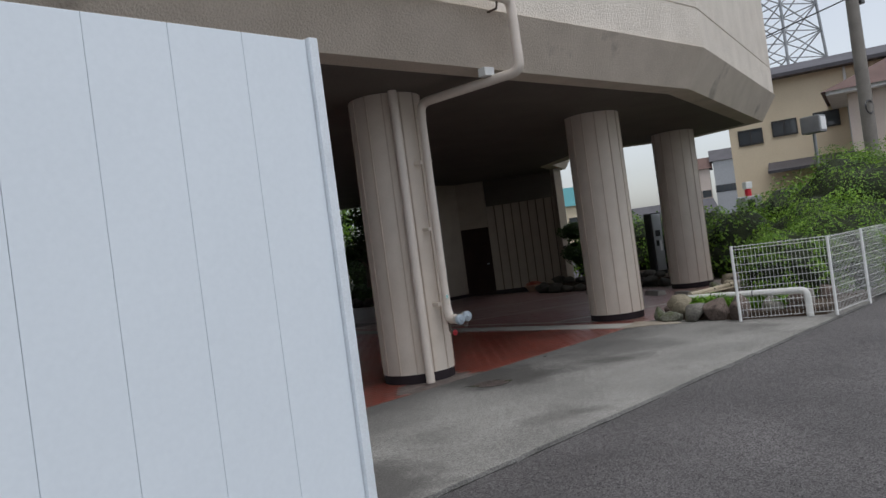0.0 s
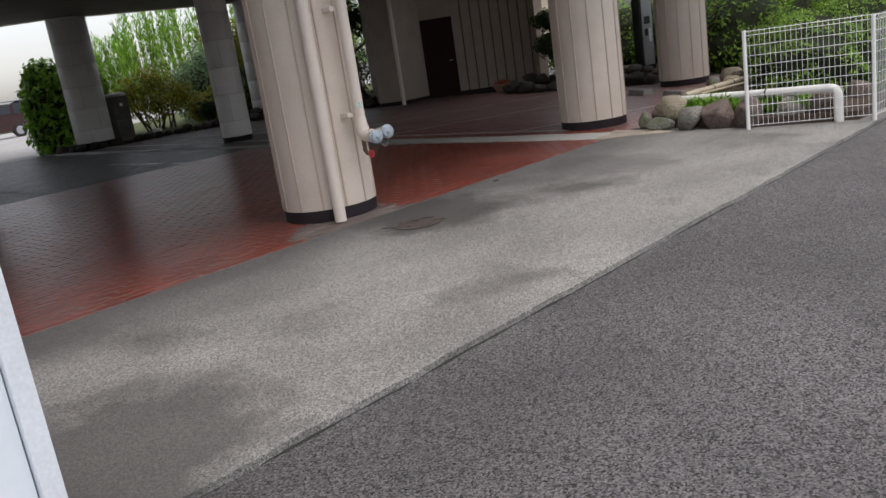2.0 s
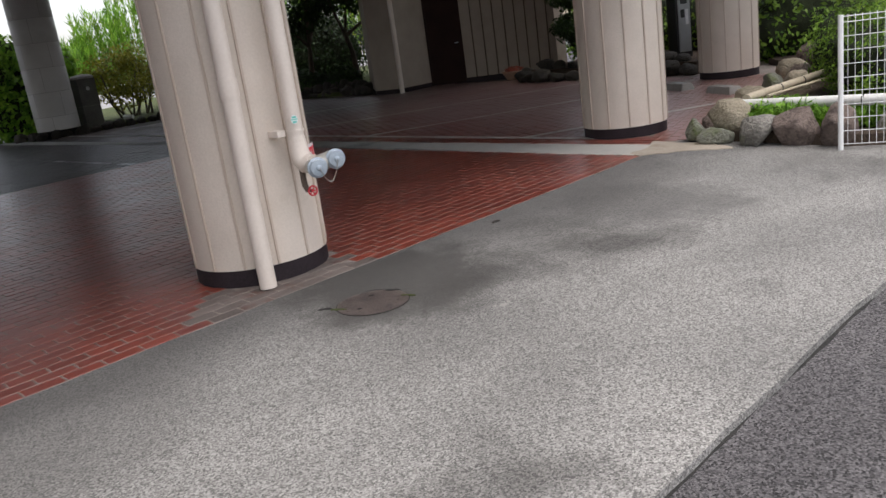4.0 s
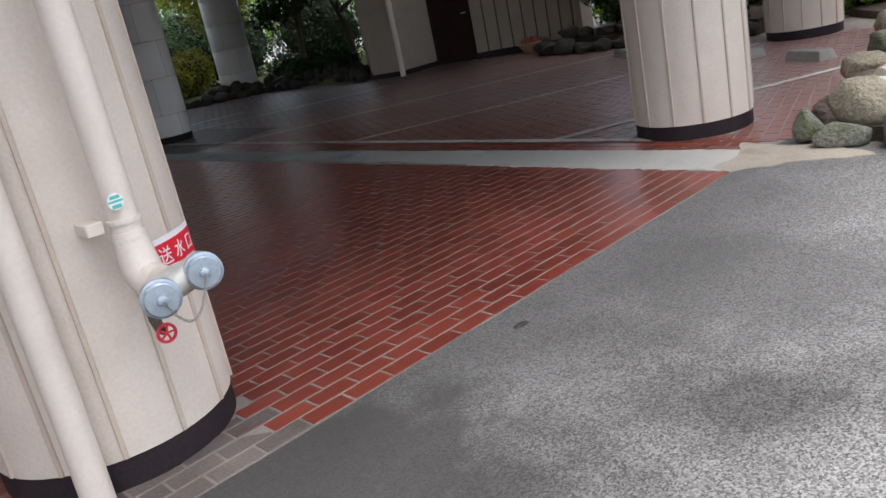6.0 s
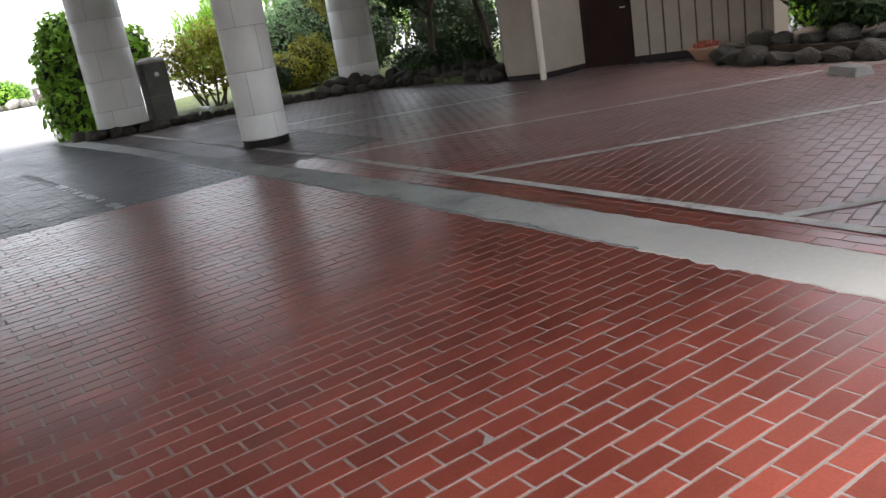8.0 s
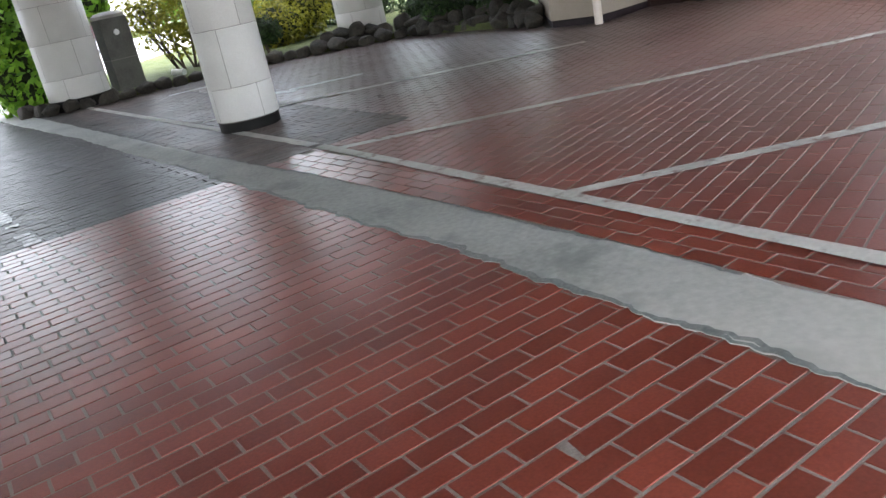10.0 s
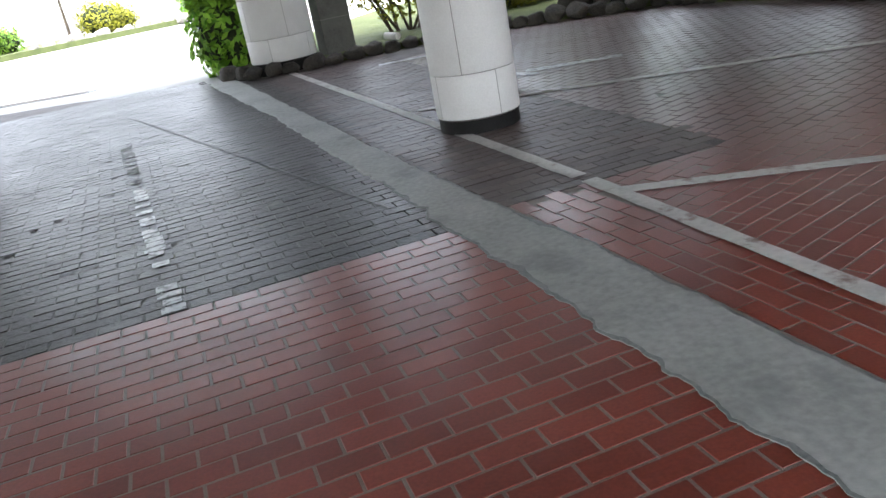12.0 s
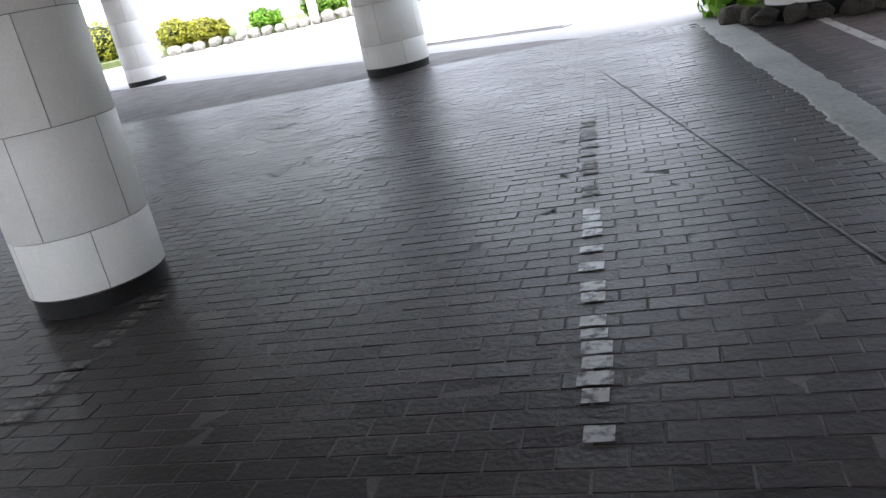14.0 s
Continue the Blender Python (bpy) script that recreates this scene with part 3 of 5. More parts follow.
def offset(line, d):
    out = []
    n = len(line)
    for i in range(n):
        a, b, c = Vector(line[i - 1]), Vector(line[i]), Vector(line[(i + 1) % n])
        n1, n2 = (b - a).normalized(), (c - b).normalized()
        n1, n2 = Vector((n1.y, -n1.x)), Vector((n2.y, -n2.x))
        m = (n1 + n2)
        m = m / max(0.35, m.dot(n1)) if m.length else n1
        out.append(tuple(b + m * d))
    return out


def ring(name, lines, mat, label, category):
    """A band of wall through outlines (line, height)."""
    bm = bmesh.new()
    rows = [[bm.verts.new((x, y, z)) for x, y in line] for line, z in lines]
    n = len(rows[0])
    for a, b in zip(rows, rows[1:]):
        for i in range(n):
            bm.faces.new((a[i], a[(i + 1) % n], b[(i + 1) % n], b[i]))
    return tagged(part(name, bm, mat), label, category, kind="structure")


OUT = offset(SOFFIT_LINE, 0.32)
IN = offset(SOFFIT_LINE, -0.35)
ring("wall_fascia", [(IN, SZ - 0.004), (SOFFIT_LINE, SZ - 0.004), (OUT, 4.20), (offset(OUT, -0.03), 4.205)], FASCIA, "stained beige rendered beam along the overhang", "wall")
UP = offset(OUT, -0.03)
ring("wall_upper", [(UP, 4.2), (UP, 4.82), (offset(OUT, -0.045), 4.822), (offset(OUT, -0.045), 4.845), (UP, 4.847), (UP, 9.5)], WALL_RENDER, "pale rendered upper storey wall with a joint line", "wall")
tagged(part("roof", prism(UP, 9.5, 9.7), SOFFIT_SHADE), "flat roof slab of the building", "roof", kind="structure")


def batten_column(x, y, r, label, n=14, turn=0.0):
    """A round beige column, panelled between upright battens, on a dark skirting."""
    z = gz(x, y)
    ob = thing("column", label, "column", (x, y, z), "beige battened columns", turn)
    top = SZ - z + 0.02
    part("shaft", lathe([(r, 0.11), (r, top)], 56), PAINT_BEIGE, ob, smooth=True)
    part("skirting", lathe([(r - 0.005, -0.06), (r - 0.005, 0.112), (r - 0.02, 0.114)], 56), SKIRT, ob, "dark purple-brown skirting", smooth=True)
    for i in range(n):
        a = 2 * math.pi * i / n
        bm = box(-0.006, -0.009, 0.112, 0.011, 0.009, top - 0.01, 0.003, 1)
        bmesh.ops.transform(bm, matrix=pose(r * math.cos(a), r * math.sin(a), 0, 0, 0, math.degrees(a)), verts=bm.verts[:])
        part("batten", bm, PAINT_RIB, ob)
    return ob


batten_column(3.0, 4.79, 0.466, "beige painted round column carrying drain and fire pipes", 13, 8)
batten_column(8.03, 5.43, 0.47, "beige painted round column beside the rock bed", 13, 3)
batten_column(12.83, 6.95, 0.47, "beige painted round column near the hedge", 13, 12)


def tile_column(x, y, r, per, label, base=0.0, turn=0.0):
    """A round column clad with curved white tiles in staggered courses."""
    z = gz(x, y) + base
    ob = thing("column", label, "column", (x, y, z), "white tiled columns", turn)
    top = SZ - z + 0.02
    part("core", lathe([(r - 0.012, 0.1), (r - 0.012, top)], 40), TILE_JOINT, ob, smooth=True)
    part("skirting", lathe([(r - 0.012, -0.1), (r - 0.012, 0.11)], 40), SKIRT_BLACK, ob, "black skirting", smooth=True)
    seg, heights, z0 = 10, [0.335], 0.11
    while z0 + sum(heights) < top:
        heights.append(0.575)
    gap = 0.005
    shared = {}
    for c, h in enumerate(heights):
        h = min(h, top - z0)
        for k in range(per):
            key = round(h, 3)
            if key not in shared:
                bm = bmesh.new()
                a0, a1 = gap / r / 2, 2 * math.pi / per - gap / r / 2
                rows = []
                for rr, zz in ((r - 0.012, gap / 2), (r - 0.002, gap / 2), (r, gap / 2 + 0.003), (r, h - gap / 2 - 0.003), (r - 0.002, h - gap / 2), (r - 0.012, h - gap / 2)):
                    rows.append([bm.verts.new((rr * math.cos(a0 + (a1 - a0) * i / seg), rr * math.sin(a0 + (a1 - a0) * i / seg), zz)) for i in range(seg + 1)])
                for a, b in zip(rows, rows[1:]):
                    for i in range(seg):
                        bm.faces.new((a[i], a[i + 1], b[i + 1], b[i]))
                me = bpy.data.meshes.new("tile")
                bm.to_mesh(me)
                bm.free()
                me.materials.append(TILE_WHITE)
                me.shade_smooth()
                me.set_sharp_from_angle(angle=radians(35))
                shared[key] = me
            t = new("tile", shared[key])
            t.parent = ob
            t.matrix_basis = pose(0, 0, z0, 0, 0, 360 / per * (k + 0.5 * (c % 2)))
        z0 += h
    return ob


tile_column(6.92, 14.50, 0.33, 4, "slim white tiled round column on the brick floor", 0, 15)
tile_column(5.90, 20.98, 0.50, 5, "white tiled round column behind the kerb stones", 0.06, 30)
tile_column(10.9, 20.2, 0.45, 5, "white tiled round column in the planting bed", 0.1, 10)
tile_column(1.39, 14.42, 0.39, 5, "stout white tiled round column on dark pavers", 0, 33)
tile_column(0.30, 22.30, 0.49, 5, "white tiled round column at the porch edge", 0, 20)
tile_column(-9.4, 28.6, 0.50, 5, "white tiled round column at the porch edge", 0, 50)

# inner walls: pilaster, door recess and curved battened wall


def slab(p0, p1, z0, z1, thick, side=1):
    a, b = Vector(p0), Vector(p1)
    n = Vector((b.y - a.y, a.x - b.x)).normalized() * thick * side
    return prism([tuple(a), tuple(b), tuple(b - n), tuple(a - n)], z0, z1)


PIL = [(11.64, 15.43), (11.93, 14.74), (12.97, 14.91)]
FZ = 0.12
tagged(part("wall_pilaster", prism([PIL[0], (11.93, 14.74), (12.35, 14.80), (12.97, 14.93), (13.4, 15.6), (13.2, 17.4), (12.75, 17.2)], FZ + 0.1, SZ), INNER_PAINT_SHADED), "beige painted wall pier beside the dark door", "wall", kind="structure")
tagged(part("baseboard", prism([(11.65, 15.42), (11.935, 14.75), (12.35, 14.81), (12.97, 14.94), (13.35, 15.6), (13.2, 17.35), (12.76, 17.15)], FZ - 0.1, FZ + 0.1), SKIRT), "dark skirting under the wall pier", "skirting", kind="structure")
WALL_A, WALL_B = Vector((13.52, 14.27)), Vector((14.56, 12.14))
arc = []
for k in range(10):
    t = k / 9
    p = WALL_A.lerp(WALL_B, t)
    nrm = Vector((-(WALL_B - WALL_A).y, (WALL_B - WALL_A).x)).normalized()
    arc.append(p + nrm * -0.25 * math.sin(math.pi * t) * -1 * 0.6)
wall_curved = new("wall_curved")
tagged(wall_curved, "beige wall of upright panels between battens", "wall", kind="structure")
for a, b in zip(arc, arc[1:]):
    d = (b - a).normalized()
    part("panel", slab(tuple(a + d * 0.012), tuple(b - d * 0.012), FZ + 0.1, 2.82, 0.14, 1), INNER_PAINT_SHADED, wall_curved)
    part("skirting", slab(tuple(a), tuple(b), FZ - 0.1, FZ + 0.1, 0.13, 1), SKIRT, wall_curved)
wd = (WALL_B - WALL_A).normalized()
wf = Vector((wd.y, -wd.x))
for p in arc[1:]:
    q = p + wf * 0.022
    part("batten", slab(tuple(q - wd * 0.012), tuple(q + wd * 0.012), FZ + 0.1, 2.815, 0.05, 1), RUST, wall_curved)
tagged(part("wall_end_post", prism([(14.40, 12.10), (14.62, 12.02), (14.72, 12.25), (14.5, 12.33)], FZ, SZ), INNER_PAINT_SHADED), "beige post at the end of the curved wall", "wall", kind="structure")
# Back wall in the darkened soffit colour, so the gap reads as shade.
tagged(part("wall_back", prism([(13.3, 15.6), (13.85, 14.5), (15.0, 12.5), (15.2, 12.6), (14.6, 17.4), (13.2, 17.45)], FZ, SZ), SOFFIT_SHADE), "inner wall behind the curved panels, shade put into its colour", "wall", kind="structure")
tagged(part("wall_over_door", slab((12.97, 14.93), (13.52, 14.27), 2.20, SZ, 0.2, 1), INNER_PAINT_SHADED), "beige wall above the dark door", "wall", kind="structure")
door = thing("door_1", "closed dark brown flush door in the beige wall", "door", (13.245, 14.6, FZ), turn=math.degrees(math.atan2(-0.66, 0.55)))
door["kind"] = "structure"
part("leaf", box(-0.41, 0.05, 0.0, 0.41, 0.10, 2.08, 0.004, 1), DOOR_DARK, door)
part("frame", box(-0.44, 0.02, 0.0, -0.40, 0.12, 2.10, 0.004, 1), DOOR_DARK, door)
part("frame", box(0.40, 0.02, 0.0, 0.44, 0.12, 2.10, 0.004, 1), DOOR_DARK, door)
part("handle", tube([(0.33, 0.045, 0.95), (0.33, -0.01, 0.95), (0.25, -0.01, 0.95)], 0.011, 8), CAST, door, "metal lever handle")
pipe = thing("downpipe", "beige painted rain pipe on the wall pier", "pipe", (11.87, 14.70, 0.1))
part("tube", tube([(0, 0, 0), (0, 0, SZ - 0.1)], 0.055, 14), PAINT_PIPE, pipe, smooth=True)
part("clip", lathe([(0.065, 1.4), (0.065, 1.44)], 16), PAINT_PIPE, pipe)

# ---- pipes and fire inlet on the first column ----
CX, CY = 3.0, 4.79
CZ = gz(CX, CY)


def rim(angle, r, z):
    return Vector((CX + r * math.cos(radians(angle)), CY + r * math.sin(radians(angle)), CZ + z))


drain = thing("drain_pipe", "beige painted drain pipe down the round column", "pipe", tuple(rim(-115, 0.54, 0)))
o = Vector(drain.location)
part("tube", tube([rim(-115, 0.575, 0.0) - o, rim(-115, 0.56, 0.3) - o, rim(-115, 0.545, 1.1) - o, rim(-115, 0.545, SZ - CZ) - o], 0.056, 18), PAINT_PIPE, drain, smooth=True)
part("socket", tube([rim(-115, 0.545, 1.22) - o, rim(-115, 0.545, 1.33) - o], 0.062, 18), PAINT_PIPE, drain, smooth=True)

stand = thing("fire_riser", "beige painted fire riser pipe down the round column", "pipe", tuple(rim(-82, 0.56, 0)))
o = Vector(stand.location)
ANG = -79
part("tube", tube([rim(ANG, 0.60, 0.74) - o, rim(ANG, 0.60, 3.34) - o], 0.052, 18), PAINT_PIPE, stand, smooth=True)
top_run = bend(rim(ANG, 0.60, 3.3), rim(ANG, 0.60, 3.5), Vector((3.43, 3.14, 3.49)), 0.14)
top_run = top_run[:-1] + bend(top_run[-2], Vector((3.43, 2.71, 3.48)), Vector((3.40, 2.69, 4.20)), 0.12)[1:-1] + bend(Vector((3.42, 2.69, 3.6)), Vector((3.38, 2.68, 4.30)), Vector((-4, 2.18, 4.25)), 0.12)[1:]
part("run", tube([p - o for p in top_run], 0.058, 16), PAINT_PIPE, stand, smooth=True)
for z in (0.95, 1.9, 2.75):
    bm = tube([rim(ANG, 0.60, z) - o, rim(ANG, 0.60, z + 0.016) - o], 0.058, 18)
    part("clip_ring", bm, PAINT_PIPE, stand)
    c = rim(ANG - 9, 0.52, z) - o
    bm = box(-0.07, -0.03, -0.022, 0.06, 0.03, 0.022, 0.004, 1)
    bmesh.ops.transform(bm, matrix=Matrix.Translation(c) @ pose(0, 0, 0, 0, 0, ANG - 8), verts=bm.verts[:])
    part("bracket", bm, PAINT_PIPE, stand)
for x in (0.0, 1.75, 3.15):
    y = 2.68 - 0.0676 * (3.38 - x)
    bm = tube([(x - o.x, y - o.y, 4.30 - o.z - 0.05 * (3.38 - x) / 7.4 - 0.055), (x - o.x, y + 0.02 - o.y, 4.17 - o.z), (x - o.x, y + 0.16 - o.y, 4.17 - o.z)], 0.014, 8)
    part("pipe_bracket", bm, RUST, stand, "rusty steel bracket")
part("shield_cap", box(3.20 - o.x, 3.05 - o.y, SZ - 0.11 - o.z, 3.36 - o.x, 3.17 - o.y, SZ - 0.01 - o.z, 0.006, 1), FENCE_WHITE, stand, "white bracket plate under the beam")
part("reducer", tube([rim(ANG, 0.60, 0.90) - o, rim(ANG, 0.60, 0.885) - o], 0.059, 18), PAINT_PIPE, stand)
stick = part("sticker", lathe([(0.028, 0.0), (0.028, 0.002)], 20), SIGN_WHITE, stand, "round green and white sticker")
stick.matrix_basis = Matrix.Translation(rim(ANG - 3, 0.653, 1.03) - o) @ pose(0, 0, 0, 90, 0, ANG + 90)
for y0, y1, hw in ((0.009, 0.02, 0.017), (-0.003, 0.004, 0.026), (-0.022, -0.010, 0.016)):
    part("sticker_band", box(-hw, y0, 0.002, hw, y1, 0.003), STICKER, stick, "pale green band")

inlet = thing("fire_inlet", "twin fire hose inlet with grey metal caps", "fire inlet", tuple(rim(ANG, 0.56, 0.72)))
o = Vector(inlet.location)
part("elbow", tube([rim(ANG, 0.60, 0.92) - o, rim(ANG, 0.602, 0.84) - o, rim(ANG, 0.615, 0.775) - o, rim(ANG, 0.65, 0.745) - o, rim(ANG, 0.72, 0.74) - o], [0.055, 0.062, 0.066, 0.064, 0.06], 20), PAINT_PIPE, inlet, smooth=True)
capL, capR = Vector((3.075, 3.93, CZ + 0.735)), Vector((3.245, 3.985, CZ + 0.755))
aim = Vector((-0.22, -0.97, 0.02)).normalized()
part("manifold", tube([capL - aim * 0.06 - o, (capL + capR) / 2 - aim * 0.09 - o, capR - aim * 0.06 - o], [0.05, 0.055, 0.05], 18), BODY_METAL, inlet, smooth=True)
for c in (capL, capR):
    part("nozzle", tube([c - aim * 0.11 - o, c - aim * 0.005 - o], [0.05, 0.058], 24), BODY_METAL, inlet, smooth=True)
    q = aim.to_track_quat("Z", "Y").to_matrix().to_4x4()
    bm = lathe([(0.058, -0.02), (0.064, -0.018), (0.064, 0.0), (0.056, 0.003), (0.056, 0.018), (0.050, 0.024), (0.018, 0.026), (0.016, 0.034), (0.008, 0.038)], 28)
    bmesh.ops.transform(bm, matrix=Matrix.Translation(c - o) @ q, verts=bm.verts[:])
    cap = part("cap", bm, CAST, inlet, "grey-blue cast cap", smooth=True)
    for k in range(2):
        bm = box(-0.006, -0.058, 0.004, 0.006, -0.047, 0.022, 0.002, 1)
        bmesh.ops.transform(bm, matrix=Matrix.Translation(c - o) @ q @ pose(0, 0, 0, 0, 0, 180 * k + 40), verts=bm.verts[:])
        part("lug", bm, CAST, cap)
# chain hanging between the caps
p0, p1 = capL + aim * 0.038, capR + aim * 0.038
N = 34
for i in range(N):
    t = (i + 0.5) / N
    q = p0.lerp(p1, t) - Vector((0, 0, 0.11 * (1 - (2 * t - 1) ** 2)))
    t2 = (i + 1.5) / N
    q2 = p0.lerp(p1, t2) - Vector((0, 0, 0.11 * (1 - (2 * t2 - 1) ** 2)))
    if i == 0:
        link = bpy.data.meshes.new("chain_link")
        bm = bmesh.new()
        loop = [Vector((0.0045 * math.cos(a), 0, 0.0065 * math.sin(a))) for a in np.linspace(0, 2 * math.pi, 9)]
        tube(loop, 0.0012, 5, bm)
        bm.to_mesh(link)
        bm.free()
        link.materials.append(CHAIN)
    lk = new("chain_link", link)
    lk.parent = inlet
    lk.matrix_basis = Matrix.Translation(q - o) @ (q2 - q).to_track_quat("Z", "Y").to_matrix().to_4x4() @ pose(0, 0, 0, 0, 0, 90 * (i % 2))
valve = thing("drain_valve", "small red handwheel valve under the fire inlet", "valve", (3.10, 4.12, CZ + 0.575))
part("stem", tube([(0.0, 0.06, 0.16), (0.0, 0.055, 0.03), (0, 0.03, 0.0), (0, -0.03, 0)], [0.018, 0.02, 0.018, 0.01], 12), RUST, valve, smooth=True)
bm = bmesh.new()
ringp = [Vector((0.03 * math.cos(a), -0.035, 0.03 * math.sin(a))) for a in np.linspace(0, 2 * math.pi, 25)]
tube(ringp, 0.0055, 8, bm)
for k in range(5):
    a = 2 * math.pi * k / 5
    tube([(0, -0.035, 0), (0.03 * math.cos(a), -0.035, 0.03 * math.sin(a))], 0.004, 6, bm)
part("handwheel", bm, RED_PAINT, valve, "red painted handwheel", smooth=True)

# curved red sign on the column
sign = thing("fire_sign", "curved red and white fire inlet sign on the column", "sign", tuple(rim(-40, 0.475, 0.74)))
o = Vector(sign.location)


def curved_plate(a0, a1, z0, z1, r, mat, name, parent, o):
    verts, faces = [], []
    for i in range(15):
        a = a0 + (a1 - a0) * i / 14
        verts += [rim(a, r, z0) - o, rim(a, r, z1) - o, rim(a, r - 0.002, z1) - o, rim(a, r - 0.002, z0) - o]
    for i in range(14):
        for k in range(4):
            faces.append((i * 4 + k, i * 4 + (k + 1) % 4, i * 4 + 4 + (k + 1) % 4, i * 4 + 4 + k))
    bm = bmesh.new()
    vs = [bm.verts.new(v) for v in verts]
    for f in faces:
        bm.faces.new([vs[i] for i in f])
    bmesh.ops.recalc_face_normals(bm, faces=bm.faces[:])
    return part(name, bm, mat, parent, smooth=True)


S0, S1, SR = -64, -31, 0.489
curved_plate(S0, S1, 0.665, 0.825, SR, SIGN_WHITE, "plate", sign, o)
curved_plate(S0, S1, 0.672, 0.803, SR + 0.002, SIGN_RED, "red_field", sign, o)


def curved_text(body, size, a_mid, z, r, mat, parent, o):
    cu = bpy.data.curves.new("lettering", "FONT")
    cu.body, cu.size, cu.align_x, cu.extrude = body, size, "CENTER", 0.0006
    ob = bpy.data.objects.new("lettering", cu)
    me = bpy.data.meshes.new_from_object(ob)
    bpy.data.objects.remove(ob)
    for v in me.vertices:
        a = a_mid + math.degrees(v.co.x / r)
        v.co = rim(a, r + v.co.z, z + v.co.y) - o
    me.materials.clear()
    me.materials.append(mat)
    t = new("lettering", me)
    t.parent = parent
    return t


curved_text("送 水 口", 0.072, -47.5, 0.728, SR + 0.003, SIGN_WHITE, sign, o)
for k in range(6):
    a = -62 + k * 4.9
    curved_plate(a, a + 3.4, 0.683, 0.706, SR + 0.0035, SIGN_WHITE, "small_lettering", sign, o)

# ---- white panel hoarding ----
PA, PB = Vector((-0.754, 0.419)), Vector((-4.95, -0.03))
pd = (PB - PA).normalized()
hoard = thing("panel_fence", "white steel panel hoarding with upright seams", "fence", (PA.x - pd.y * -0.065 * -1, PA.y + 0.065, gz(PA.x, PA.y)), turn=math.degrees(math.atan2(pd.y, pd.x)))
ph = 2.85 - gz(PA.x, PA.y)
x0 = 0.065
for k in range(9):
    w = 0.43
    part("panel", box(x0 + 0.0012, 0.0, 0.0, x0 + w - 0.0012, 0.045, ph - 0.01, 0.004, 2), PANEL_WHITE, hoard)
    x0 += w
part("edge_trim", box(0.0, -0.012, 0.0, 0.062, 0.075, ph, 0.006, 2), PANEL_TRIM, hoard, "bright edge trim")
part("backing", box(0.03, -0.06, -0.02, x0, -0.014, ph - 0.02), PANEL_TRIM, hoard)
part("foot", box(-0.03, -0.03, -0.03, 0.05, 0.10, 0.16, 0.012, 2), PANEL_TRIM, hoard)
for z in (0.55, 1.05, 1.58, 2.12, 2.6):
    part("rivet", lathe([(0.009, 0), (0.009, 0.004), (0.004, 0.007)], 8), IRON, hoard).matrix_basis = pose(-0.001, 0.03, z, 0, -90, 0)

# ---- painted lines and small ground things ----


def line(name, p, q, w, mat, label, gap=0):
    a, b = Vector(p), Vector(q)
    d = (b - a).normalized()
    n = Vector((-d.y, d.x)) * w / 2
    steps = max(2, int((b - a).length / 0.11))
    verts, faces = [], []
    rng = random.Random(int(p[0] * 100 + p[1] * 10))
    for i in range(steps + 1):
        c = a.lerp(b, i / steps)
        j = rng.uniform(-0.008, 0.008)
        verts += [fl(*(c + n * (1 + j * 12)), 0.006), fl(*(c - n * (1 + j * 9)), 0.006)]
    for i in range(steps):
        faces.append((2 * i + 1, 2 * i + 3, 2 * i + 2, 2 * i))
    return tagged(mesh(name, verts, faces, mat), label, "floor line", kind="structure")


line("trim_bay_line", (8.04, 4.85), (7.98, 11.9), 0.10, LINE_PAINT, "worn pale line painted on the brick floor")
line("trim_bay_line", (7.975, 12.0), (7.62, 20.0), 0.10, LINE_PAINT, "worn pale line painted on the brick floor")
for v0, n in ((5.87, 3.4), (8.9, 5.6), (11.6, 6.0), (14.95, 4.6)):
    u0 = 8.04 - 0.012 * (v0 - 4.85)
    line("trim_bay_line", (u0 + 0.05, v0), (u0 + 0.878 * n, v0 - 0.478 * n), 0.10, LINE_PAINT, "worn pale parking bay line on the bricks")
rng = random.Random(5)
for k in range(48):
    if rng.random() < (0.45 if k < 9 else 0.08 if k < 24 else 0.4):
        continue
    v0 = 11.757 + 0.1062 * (k + 0.5)
    u0 = 5.66 - 0.062 * (v0 - 11.78) + rng.uniform(-0.006, 0.006)
    w = rng.uniform(0.09, 0.125)
    line("trim_worn_line", (u0 - w / 2, v0), (u0 + w / 2, v0), rng.uniform(0.072, 0.092), LINE_WORN if k < 28 else LINE_FAINT, "nearly worn away white line on dark pavers")
for k in range(13):
    if rng.random() < 0.35:
        continue
    v0 = 11.757 + 0.1062 * (k + 9.5)
    line("trim_worn_line", (3.16 - 0.06 * (k - 6) * 0.106 - 0.05, v0), (3.16 - 0.06 * (k - 6) * 0.106 + 0.05, v0), rng.uniform(0.05, 0.085), LINE_FAINT, "faint trace of a worn white line on dark pavers")
line("trim_groove", (6.93, 12.4), (5.38, 18.9), 0.014, GROOVE, "narrow cement joint across the dark pavers")
line("trim_letter", (9.35, 15.55), (10.25, 15.15), 0.16, LINE_WORN, "worn painted lettering on the pavers")
line("trim_letter", (9.15, 15.75), (9.32, 15.3), 0.13, LINE_WORN, "worn painted lettering on the pavers")
line("trim_letter", (8.6, 18.5), (9.3, 18.3), 0.14, LINE_WORN, "worn painted lettering on the pavers")


